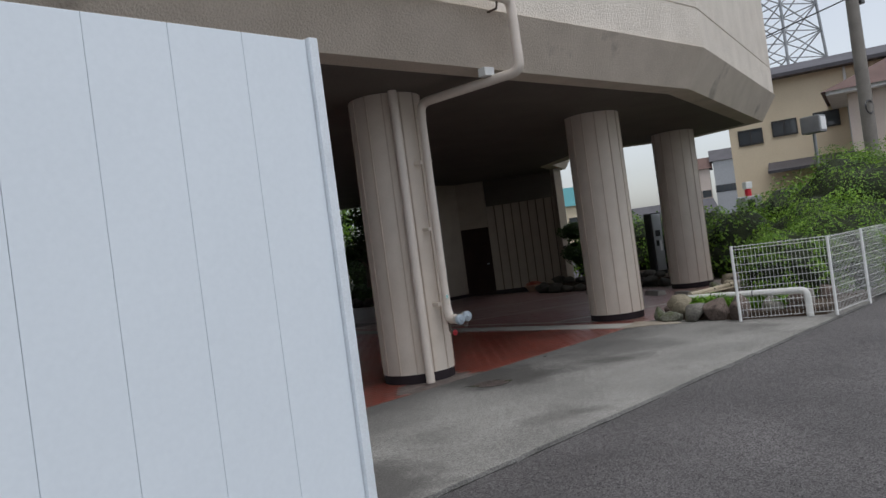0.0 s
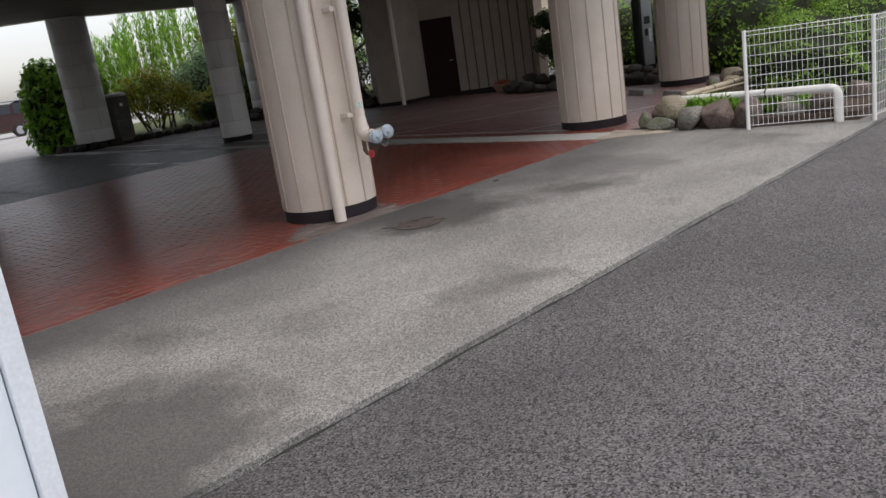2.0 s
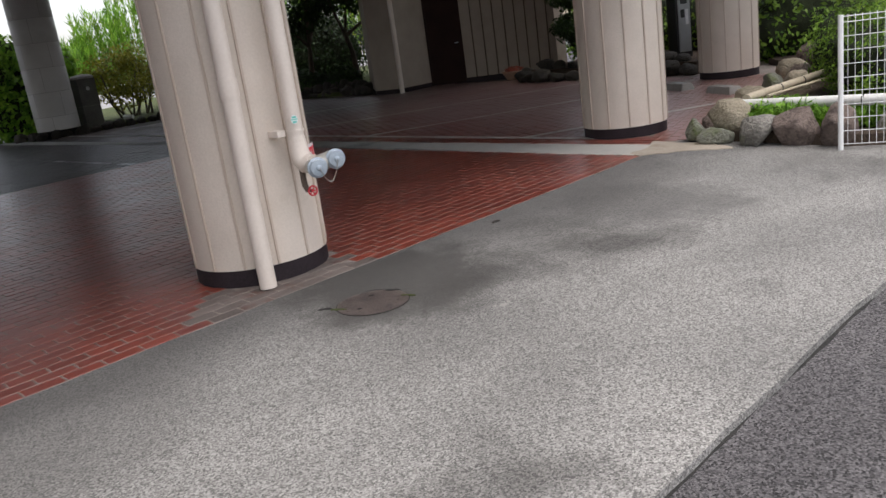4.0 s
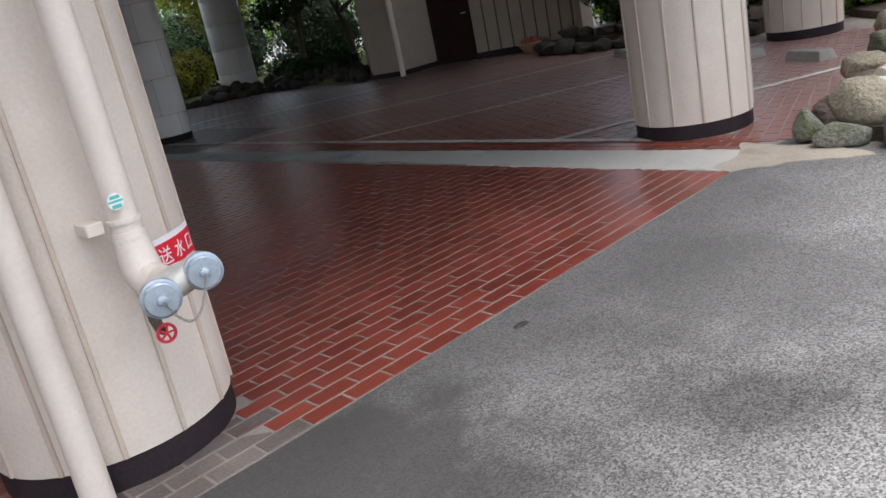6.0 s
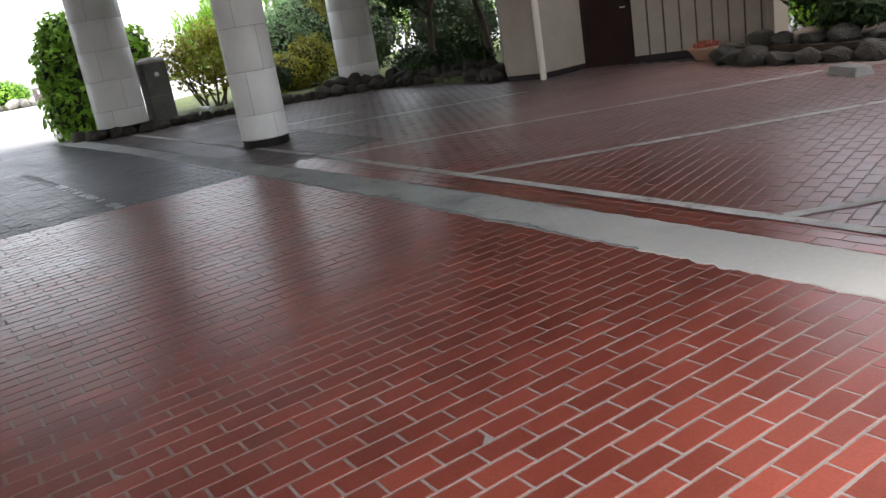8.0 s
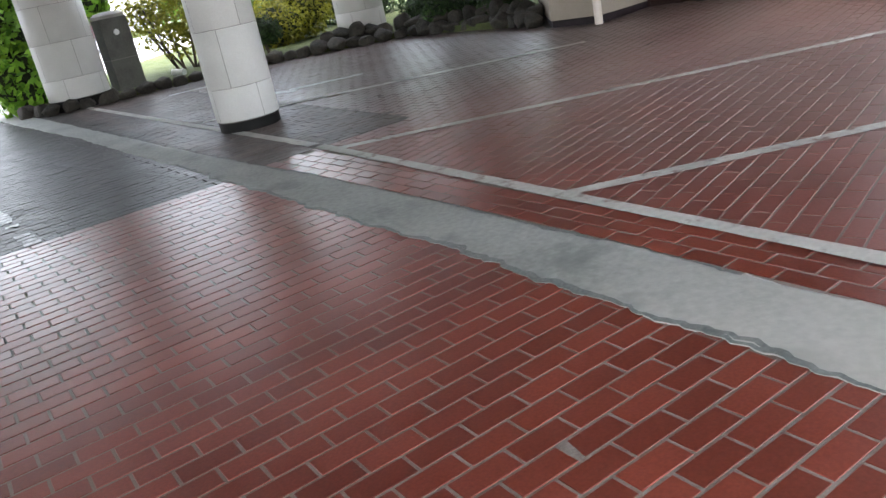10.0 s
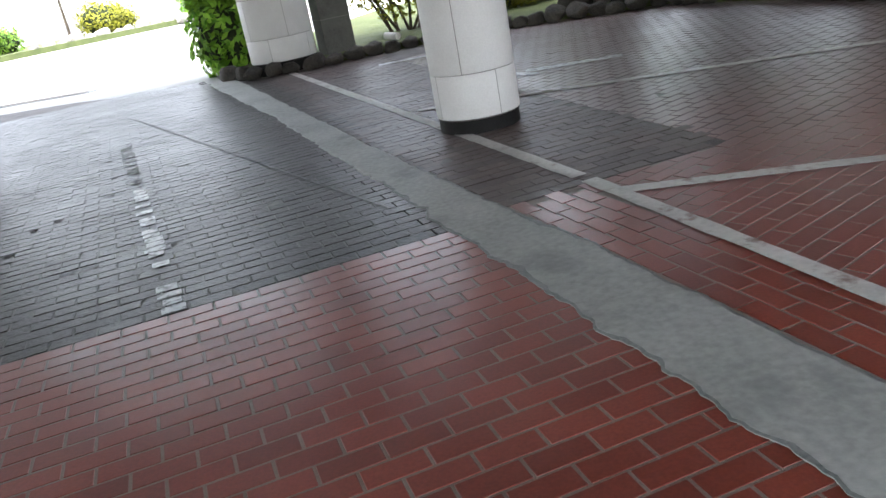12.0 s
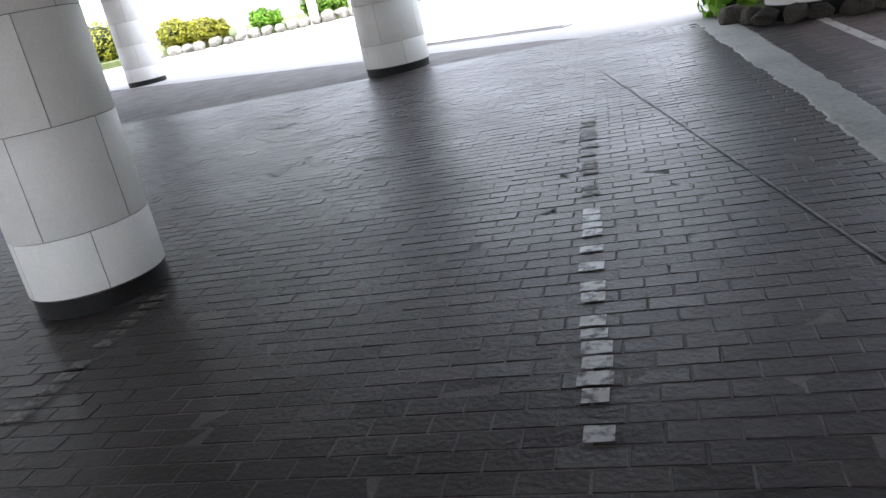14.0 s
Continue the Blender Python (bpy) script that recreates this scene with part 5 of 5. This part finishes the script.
# ---- parking machines by the hedge ----
kiosk = thing("parking_machine", "slim black and pale grey parking pay machine", "machine", (14.2, 8.75, gz(14.2, 8.75) + 0.2), turn=-25)
part("cabinet", box(-0.16, -0.14, 0.0, 0.16, 0.2, 1.62, 0.03), BLACK, kiosk)
part("front_panel", box(-0.125, -0.165, 0.12, 0.125, -0.135, 1.58, 0.02), CAR_SILVER, kiosk, "pale grey front panel")
part("screen", box(-0.08, -0.17, 1.0, 0.06, -0.164, 1.16), BLACK, kiosk)
part("slot_plate", box(-0.08, -0.17, 0.75, 0.0, -0.164, 0.9), BLACK, kiosk)
part("slot_plate", box(0.02, -0.17, 0.62, 0.08, -0.164, 0.9), SIGN_WHITE, kiosk)
gate = thing("ticket_machine", "grey ticket machine with red light above the hedge", "machine", (17.8, 8.0, gz(17.8, 8.0)), turn=-30)
part("stand", box(-0.2, -0.2, 0, 0.2, 0.2, 1.25, 0.02), STEEL, gate)
part("cabinet", box(-0.26, -0.24, 1.25, 0.26, 0.24, 1.95, 0.04), CAR_SILVER, gate)
part("display", box(-0.2, -0.26, 1.4, 0.02, -0.235, 1.85, 0.01), BLACK, gate)
part("beacon", lathe([(0.09, 1.95), (0.09, 2.13), (0.04, 2.18)], 14), RED_PAINT, gate, "red beacon")
part("beacon_cap", box(-0.1, -0.1, 2.16, 0.1, 0.1, 2.36, 0.03), SIGN_WHITE, gate)

lamp = thing("street_lamp", "grey box-headed floodlight on a thin post", "street lamp", (14.0, 4.25, gz(14.0, 4.25)))
part("post", tube([(0, 0, 0), (0, 0, 3.1)], 0.035, 10), STEEL, lamp)
part("head", box(-0.16, -0.22, 3.05, 0.16, 0.2, 3.42, 0.03), STEEL, lamp)
part("lens", box(-0.12, -0.235, 3.1, 0.12, -0.215, 3.38, 0.01), SIGN_WHITE, lamp)

# ---- houses and distance ----


def window(name, x, z, w, h, parent, y=0.0):
    f = new(name)
    f.parent = parent
    for args in ((x - w / 2, z, x - w / 2 + 0.05, z + h), (x + w / 2 - 0.05, z, x + w / 2, z + h), (x - w / 2, z, x + w / 2, z + 0.06), (x - w / 2, z + h - 0.05, x + w / 2, z + h), (x - 0.03, z, x + 0.03, z + h)):
        part("frame", box(args[0], y - 0.06, args[1], args[2], y + 0.02, args[3]), FRAME_DARK, f)
    part("pane", box(x - w / 2 + 0.05, y - 0.03, z + 0.05, x - 0.03, y - 0.02, z + h - 0.05), GLASS, f)
    part("pane", box(x + 0.03, y - 0.045, z + 0.05, x + w / 2 - 0.05, y - 0.035, z + h - 0.05), GLASS, f)
    return f


# cream house: facade from A to B
hd = Vector((28.62 - 26.39, 8.32 - 13.15))
house = thing("house", "cream two-storey house with dark grey roof beyond the hedge", "house", (26.39, 13.15, 0.2), turn=math.degrees(math.atan2(hd.y, hd.x)))
part("wall", box(0, 0, -0.3, 9.0, 7, 6.45), HOUSE_WALL, house)
for x, z in ((0.78, 4.05), (2.05, 4.2), (3.55, 4.25)):
    window("window", x, z, 0.92, 0.62, house)
part("roof", prism([(-0.5, -0.6), (9.6, -0.6), (9.6, 7.6), (-0.5, 7.6)], lambda x, y: 6.42 + 0.22 * min(y + 0.6, 7.6 - y), lambda x, y: 6.56 + 0.22 * min(y + 0.6, 7.6 - y)), ROOF_DARK, house)
bm = bmesh.new()
pv = [bm.verts.new(p) for p in ((-0.5, -0.6, 6.45), (9.6, -0.6, 6.45), (9.6, 3.5, 7.5), (-0.5, 3.5, 7.5), (-0.5, 7.6, 6.45), (9.6, 7.6, 6.45))]
bm.faces.new((pv[0], pv[1], pv[2], pv[3])), bm.faces.new((pv[3], pv[2], pv[5], pv[4])), bm.faces.new((pv[0], pv[3], pv[4])), bm.faces.new((pv[1], pv[5], pv[2]))
part("ridge_roof", bm, ROOF_DARK, house)
part("eave_vent", box(0.15, -0.12, 6.05, 0.5, 0.02, 6.25, 0.02), SIGN_WHITE, house)
part("porch_roof", prism([(1.3, -1.3), (6.5, -1.3), (6.5, 0), (1.3, 0)], lambda x, y: 2.75 + 0.28 * (y + 1.3), lambda x, y: 2.86 + 0.28 * (y + 1.3)), ROOF_DARK, house)
part("downpipe", tube([(4.35, -0.1, 0), (4.35, -0.1, 6.4)], 0.05, 8), SIGN_WHITE, house)
house2 = thing("house", "pinkish house with brown tiled roof and white eaves", "house", (24.3, 7.9, 0.1), turn=math.degrees(math.atan2(-1.34, 0.52)))
part("wall", box(0.25, 0, -0.2, 9, 7, 5.0), HOUSE_WALL_PINK, house2)
part("eaves", box(-0.35, -0.5, 4.98, 9.5, 7.5, 5.12), SIGN_WHITE, house2)
bm = bmesh.new()
pv = [bm.verts.new(p) for p in ((-0.5, -0.6, 5.1), (9.6, -0.6, 5.1), (9.6, 7.6, 5.1), (-0.5, 7.6, 5.1), (3, 3.5, 6.9), (6.5, 3.5, 6.9))]
bm.faces.new((pv[0], pv[1], pv[5], pv[4])), bm.faces.new((pv[1], pv[2], pv[5])), bm.faces.new((pv[2], pv[3], pv[4], pv[5])), bm.faces.new((pv[3], pv[0], pv[4]))
part("roof", bm, ROOF_BROWN, house2)

upole = thing("utility_pole", "grey concrete utility pole with cross arm and cable", "utility pole", (19.15, 5.1, 0.0))
part("shaft", tube([(0, 0, -0.1), (0, 0, 10)], [0.19, 0.14], 16), POLE_CONC, upole, smooth=True)
part("cross_arm", box(-0.9, -0.05, 7.0, 0.9, 0.05, 7.1), STEEL, upole)
part("fitting", box(0.35, -0.1, 6.75, 0.6, 0.1, 6.98, 0.02), BLACK, upole)
part("loop_bracket", tube([Vector((0.24 * math.sin(a) - 0.2, -0.15, 3.9 + 0.17 * math.cos(a))) for a in np.linspace(0, 2 * math.pi, 17)], 0.02, 6), BLACK, upole)
part("cable", tube([(0, 0, 6.9), (-2.0, 3.0, 5.9), (-3.4, 5.1, 4.95), (-5.0, 8, 4.5)], 0.018, 6), BLACK, upole)
part("cable_joint", tube([(-1.75, 2.62, 6.05), (-2.4, 3.6, 5.62)], 0.06, 8), BLACK, upole)


def lattice_tower(x, y, w, h):
    ob = thing("lattice_tower", "tall grey steel lattice mast on the skyline", "tower", (x, y, 0), turn=-20)
    legs = [(-1, -1), (1, -1), (1, 1), (-1, 1)]

    def pt(i, z):
        k = w / 2 * (1 - 0.55 * z / h)
        return Vector((legs[i % 4][0] * k, legs[i % 4][1] * k, z))
    for i in range(4):
        part("leg", tube([pt(i, 0), pt(i, h)], 0.16, 6), STEEL, ob)
    n = 16
    for k in range(n):
        bm = bmesh.new()
        z0, z1 = h * k / n, h * (k + 1) / n
        for i in range(4):
            tube([pt(i, z0), pt(i + 1, z1)], 0.07, 4, bm), tube([pt(i + 1, z0), pt(i, z1)], 0.07, 4, bm), tube([pt(i, z1), pt(i + 1, z1)], 0.07, 4, bm)
        part("lattice", bm, STEEL, ob)["kind"] = "stuff"
    return ob


lattice_tower(78.3, 34.7, 6.4, 44)


def far_house(x, y, w, d, h, wall, roof, label, turn=0, rh=1.6):
    ob = thing("house", label, "house", (x, y, 0), "distant houses", turn)
    part("wall", box(-w / 2, -d / 2, -0.5, w / 2, d / 2, h), wall, ob)
    bm = bmesh.new()
    e = 0.4
    pv = [bm.verts.new(p) for p in ((-w / 2 - e, -d / 2 - e, h), (w / 2 + e, -d / 2 - e, h), (w / 2 + e, d / 2 + e, h), (-w / 2 - e, d / 2 + e, h), (-w / 2 - e, 0, h + rh), (w / 2 + e, 0, h + rh))]
    for f in ((0, 1, 5, 4), (2, 3, 4, 5), (1, 2, 5), (3, 0, 4), (3, 2, 1, 0)):
        bm.faces.new([pv[i] for i in f])
    part("roof", bm, roof, ob)
    for k in range(3):
        window("window", -w / 2 + w * (k + 0.5) / 3, h * 0.55, 1.1, 0.9, ob, -d / 2)


far_house(90.4, 54.6, 3.6, 4, 8.2, HOUSE_WALL_PINK, ROOF_BROWN, "distant brownish house beyond the car park", -60)
far_house(92.4, 51.2, 3.2, 4, 9.0, CAR_SILVER, ROOF_DARK, "distant pale grey house beyond the car park", -60)
far_house(62, 40, 7, 6, 2.0, HOUSE_WALL, ROOF_DARK, "distant low house on the skyline", -50)
far_house(46.5, 37.5, 4, 5, 4.0, HOUSE_WALL, ROOF_TEAL, "distant house with teal roof", -40)
far_house(70, 56, 10, 8, 2.2, HOUSE_WALL_PINK, ROOF_DARK, "distant low house on the skyline", -30)
van = thing("van", "silver and dark maroon van parked beyond the drive", "van", (7.0, 41.5, gz(7.0, 41.5)), turn=8)
part("body", prism([(-1.0, -0.8), (2.4, -0.8), (2.4, 0.8), (-1.0, 0.8)], 0.3, 1.05), CAR_PAINT, van)
bm = prism([(-0.95, -0.76), (2.36, -0.76), (2.36, 0.76), (-0.95, 0.76)], 1.05, lambda x, y: 1.72 if x > 0 else 1.1)
part("cabin", bm, CAR_PAINT, van)
part("roof", box(-0.2, -0.7, 1.7, 2.3, 0.7, 1.76, 0.03), CAR_SILVER, van, "silver roof")
for x in (0.35, 1.05, 1.85):
    part("side_window", box(x - 0.32, -0.785, 1.12, x + 0.32, -0.755, 1.60, 0.01), GLASS, van)
part("bonnet", box(-1.75, -0.78, 0.32, -0.95, 0.78, 0.98, 0.1, 3), CAR_PAINT, van)
for x in (-1.15, 1.6):
    w = part("wheel", lathe([(0.31, -0.1), (0.33, -0.07), (0.33, 0.07), (0.31, 0.1)], 24), TYRE, van)
    w.matrix_basis = pose(x, -0.74, 0.31, 90, 0, 0)
    part("rim", lathe([(0.2, 0.09), (0.2, 0.11), (0.05, 0.12)], 16), CAR_SILVER, w)
part("headlight", box(-1.77, -0.7, 0.68, -1.7, -0.4, 0.85, 0.02), SIGN_WHITE, van)

# garden across the drive
bed([(-22, 41), (-8, 47.5), (4, 53.5), (20, 54), (20, 62), (-30, 62), (-40, 46)], 0.25, GRASS_SOIL, "bright lawn bed across the drive")
rock_row([(-19, 41.3), (-17.2, 41.9), (-14.5, 43.2), (-11, 45.2), (-7, 47.6)], 0.7, True, "pale rock edging the far lawn", "rocks of the far lawn", 31)
rock_row([(-4, 50), (2, 53), (12, 54)], 0.8, True, "pale rock edging the far lawn", "rocks of the far lawn", 32)
for i, (x, y, r) in enumerate(((-17.4, 43.2, .7), (-15.0, 44.4, .55), (-13.0, 46.5, .9), (-19.5, 44, .9), (-10, 48, 1.0), (-6, 51, 1.2), (-1, 54, 1.3), (4, 55.5, 1.1), (9, 56, 1.4), (-24, 44, 1.5))):
    bush("shrub", "rounded clipped shrub on the far lawn", "shrub", [(x, y, 0.7 + r * 0.4, r, r, r * 0.75), (x + r * .7, y + .5, 0.65 + r * .3, r * .7, r * .7, r * .6)], 2600, 0.09, (LEAF_YELLOW, LEAF_BRIGHT, LEAF_HEDGE)[i % 3], 40 + i, "shrubs on the far lawn")
tree(-16.2, 44.6, 6.0, [(0, 0, 5, 2, 2, 1.2), (1.6, .3, 4.2, 1.4, 1.3, .9), (-1.5, .4, 4.4, 1.5, 1.4, 1.0)], "large garden tree with a thick trunk on the far lawn", 7000, 0.13, LEAF_HEDGE, 61)
tree(-3, 56, 6.0, [(0, 0, 5, 2.4, 2, 1.4), (2, .3, 4.2, 1.8, 1.6, 1.1), (-2, .4, 4.4, 1.8, 1.6, 1.2)], "garden tree behind the far lawn", 7000, 0.13, LEAF_HEDGE, 62)
for x, y in ((-15.3, 43.0), (-12.5, 44.8)):
    wp = thing("post", "white round post at the edge of the far lawn", "post", (x, y, gz(x, y)), "white posts")
    part("shaft", lathe([(0.22, 0), (0.22, 3.2), (0.2, 3.22)], 16), SIGN_WHITE, wp, smooth=True)
drain_g = thing("drain_grate", "long steel drain grate across the pale drive", "drain", (1.0, 24.75, gz(1.0, 24.75)), turn=-20)
part("frame", box(-1.7, -0.14, -0.03, 1.7, 0.14, 0.004), STEEL, drain_g)
for k in range(60):
    part("bar", box(-1.65 + k * 0.055, -0.11, 0.003, -1.63 + k * 0.055, 0.11, 0.008), RUST, drain_g)

# ---- brick paving ----
BL, BW = 0.212, 0.1062
LEN, WID = 0.2005, 0.0945


def brick_verts(lx, ly, top=0.0, chamfer=0.0016):
    a, b = lx / 2, ly / 2
    c, d = a - chamfer, b - chamfer
    return [(-a, -b, top - 0.014), (a, -b, top - 0.014), (a, b, top - 0.014), (-a, b, top - 0.014),
            (-a, -b, top - chamfer), (a, -b, top - chamfer), (a, b, top - chamfer), (-a, b, top - chamfer),
            (-c, -d, top), (c, -d, top), (c, d, top), (-c, d, top)]


BRICK_FACES = [(0, 1, 5, 4), (1, 2, 6, 5), (2, 3, 7, 6), (3, 0, 4, 7), (4, 5, 9, 8), (5, 6, 10, 9), (6, 7, 11, 10), (7, 4, 8, 11), (8, 9, 10, 11)]
floor = sheet("floor", [(-9, 3.79), (7.75, 3.79), (16.5, 3.4), (16.5, 11.0), (14, 11.29), (8.65, 11.855), (7.1, 11.855), (7.1, 11.75), (-9, 11.75)], -0.06, -0.0022, MORTAR, "red brick paving in running bond with pale joints", "floor")
dark_floor = sheet("floor_dark", [(-14, 11.755), (6.97, 11.755), (6.4, 20.55), (4.40, 22.45), (-11.4, 31.05), (-14, 31.05)], -0.06, -0.0022, MORTAR_DARK, "dark worn brick paving with uneven edges", "floor")
dark_floor2 = sheet("floor_dark_side", [(7.42, 11.86), (8.65, 11.86), (14, 11.3), (14, 14), (12.5, 20), (6.9, 20.3)], -0.06, -0.0022, MORTAR_DARK, "dark worn brick paving with uneven edges", "floor")


def inside(u, v):
    x, y, _ = fl(u, v)
    if x > 7.7 and y < float(np.interp(x, (7.7, 8.6, 10.8, 13.2), (4.12, 4.35, 4.9, 5.85))):
        return False
    if x > 12.9 and y < 12.0:
        return False
    if y > 21.3 - 0.0 * x and x > 4.6:
        return False
    if x > 5.3 and y > 20.5 - max(0, x - 9.2) * 0.62:
        return False
    if x > 11.75 and y > 15.0 or x > 13.6:
        return False
    if y > 22.65 - 0.45 * (x - 2.5) and x < 5:
        return False
    for cx, cy, r in ((3.0, 4.79, .42), (8.03, 5.43, .43), (6.92, 14.5, .29), (1.39, 14.42, .35), (12.83, 6.95, .43)):
        if (x - cx) ** 2 + (y - cy) ** 2 < r * r:
            return False
    return True


BAY = radians(17)
BAY_END = 11.86


def bay_edge(v):
    return 8.04 - 0.012 * (v - 4.85)


def in_bay(u, v):
    """The parking bays, whose bricks lie askew to the rest."""
    return u > bay_edge(v) and (v < BAY_END or u > 8.9)


def clipped(poly, keep):
    """A polygon cut by the side where keep() is positive."""
    out = []
    for p, q in zip(poly, poly[1:] + poly[:1]):
        a, b = keep(*p), keep(*q)
        if a >= 0:
            out.append(p)
        if a * b < 0:
            t = a / (a - b)
            out.append((p[0] + (q[0] - p[0]) * t, p[1] + (q[1] - p[1]) * t))
    return out


def askew_bricks():
    """Bricks of the bays: whole ones as places, those cut along an edge as outlines."""
    whole, cut = [], []
    ca, sa_ = math.cos(BAY), math.sin(BAY)
    for r in range(-60, 120):
        for i in range(-12, 60):
            a, b = (i + 0.5 * (r % 2)) * BL, r * BW
            u, v = 8.0 + a * ca - b * sa_, 5.0 + a * sa_ + b * ca
            if not (7.8 < u < 14.5 and 3.3 < v < 20.5):
                continue
            poly = [(u + x * ca - y * sa_, v + x * sa_ + y * ca) for x, y in ((-LEN / 2, -WID / 2), (LEN / 2, -WID / 2), (LEN / 2, WID / 2), (-LEN / 2, WID / 2))]
            new_poly = clipped(poly, lambda p, q: p - bay_edge(q))
            if v < BAY_END:
                new_poly = clipped(new_poly, lambda p, q: BAY_END - 0.01 - q if p < 8.9 else 1.0)
            else:
                new_poly = clipped(new_poly, lambda p, q: p - 8.905)
            if len(new_poly) < 3 or not inside(u, v):
                continue
            if len(new_poly) == 4 and max(math.dist(p, q) for p, q in zip(poly, new_poly)) < 1e-6:
                whole.append((u, v, LEN, WID, BAY))
            else:
                cut.append(new_poly)
    return whole, cut


single, single_dark, joined = [], [], {"red": [], "dark": [], "grey": []}
rng = random.Random(77)
V0 = 11.757
for k in range(-95, 77):
    v = V0 - BW * (k + 0.5)
    shift = 5.419 + 0.0047 * k + (BL / 2 if k % 2 else 0)
    i0, i1 = int((-8.8 - shift) / BL), int((14.5 - shift) / BL)
    for i in range(i0, i1):
        u = shift + BL * (i + 0.5)
        if v < 3.84 or not inside(u, v) or in_bay(u, v):
            continue
        s0, s1 = strip_u(v), strip_far(v)
        lx = LEN
        if s0 - 0.04 < u + LEN / 2 and u - LEN / 2 < (s1 - 0.12 if v > 11.86 else 7.98 - 0.012 * (v - 4.85)):
            if u - LEN / 2 > s0 - 0.0:
                continue
            cut = min(u + LEN / 2, s0 + 0.03) - (u - LEN / 2)
            if cut < 0.03 or u > s1:
                continue
            u, lx = u - LEN / 2 + cut / 2, cut
        dark = (k < 0) if u < s0 + 0.2 else (v > 11.86)
        if dark and 4.0 < u < 6.6 and v < 13.2 and lx == LEN and len(single_dark) < 280:
            single_dark.append((u, v))
        elif not dark and 3.6 < u < 6.25 and 7.9 < v and lx == LEN and len(single) < 300:
            single.append((u, v))
        else:
            sort = "dark" if dark else "red"
            if v < 4.35 and abs(u - 3.2) < 0.72 - (v - 3.8) * 0.6 and rng.random() < 0.97:
                sort = "grey"
            joined[sort].append((u, v, lx + (0.004 if dark else 0), WID + (0.004 if dark else 0), 0.0))
whole_bay, cut_bay = askew_bricks()
# border courses laid along the cement strip
sa = math.atan(-0.04)
for row in range(5):
    v = 3.93 + (0.106 if row % 2 else 0)
    while v < 11.8:
        u = strip_far(v) + 0.065 + row * BW
        if inside(u, v) and u + WID / 2 < bay_edge(v) + 0.04:
            joined["red"].append((u, v, WID, LEN, -sa))
        v += BL


def brick_field(name, items, mat, parent, jig, tilt, seed, pieces=(), chamfer=0.0016):
    r = np.random.default_rng(seed)
    verts, faces = [], []
    for n, (u, v, lx, ly, turn) in enumerate(items):
        h = r.normal(0, jig)
        tx, ty = r.normal(0, tilt, 2)
        ct, st_ = math.cos(turn + r.normal(0, 0.006)), math.sin(turn + r.normal(0, 0.006))
        for a, b, c in brick_verts(lx, ly, 0.0, chamfer):
            verts.append(fl(u + a * ct - b * st_, v + a * st_ + b * ct, c + h + a * tx + b * ty))
        o_ = n * 12
        faces += [tuple(o_ + f for f in q) for q in BRICK_FACES]
    for poly in pieces:
        h, o_, m = r.normal(0, jig), len(verts), len(poly)
        verts += [fl(a, b, h - 0.014) for a, b in poly] + [fl(a, b, h) for a, b in poly]
        faces += [(o_ + i, o_ + (i + 1) % m, o_ + m + (i + 1) % m, o_ + m + i) for i in range(m)] + [tuple(o_ + m + i for i in range(m))]
    ob = mesh(name, verts, faces, mat, parent)
    ob["kind"] = "stuff"
    return ob


brick_field("brick_field", joined["red"], BRICK_RED, floor, 0.0005, 0.005, 1)
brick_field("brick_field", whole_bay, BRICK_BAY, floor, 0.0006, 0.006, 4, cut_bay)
brick_field("brick_field", joined["grey"], BRICK_GREY, floor, 0.0012, 0.008, 5)
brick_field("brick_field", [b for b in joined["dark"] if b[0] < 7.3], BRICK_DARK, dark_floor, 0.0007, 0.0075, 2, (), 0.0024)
brick_field("brick_field", [b for b in joined["dark"] if b[0] >= 7.3], BRICK_SIDE, dark_floor2, 0.0008, 0.009, 3)
one = bpy.data.meshes.new("brick")
one.from_pydata(brick_verts(LEN, WID), [], BRICK_FACES)
one.materials.append(BRICK_RED_ONE)
su = Vector((C5, S5, 0.006 * C5 + 0.012 * S5)).normalized()
sv = Vector((-S5, C5, -0.006 * S5 + 0.012 * C5)).normalized()
sn = su.cross(sv)
frame3 = Matrix((su, sv, sn)).transposed().to_4x4()
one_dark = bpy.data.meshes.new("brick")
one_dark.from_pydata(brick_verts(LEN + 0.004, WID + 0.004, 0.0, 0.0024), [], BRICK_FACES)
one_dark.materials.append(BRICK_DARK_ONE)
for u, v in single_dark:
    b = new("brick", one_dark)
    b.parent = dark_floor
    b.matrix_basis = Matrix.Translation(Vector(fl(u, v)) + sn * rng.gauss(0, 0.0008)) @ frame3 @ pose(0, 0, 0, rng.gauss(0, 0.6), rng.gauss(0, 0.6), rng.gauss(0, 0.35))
for u, v in single:
    b = new("brick", one)
    b.parent = floor
    b.matrix_basis = Matrix.Translation(Vector(fl(u, v)) + sn * rng.gauss(0, 0.0005)) @ frame3 @ pose(0, 0, 0, rng.gauss(0, 0.3), rng.gauss(0, 0.25), rng.gauss(0, 0.3))
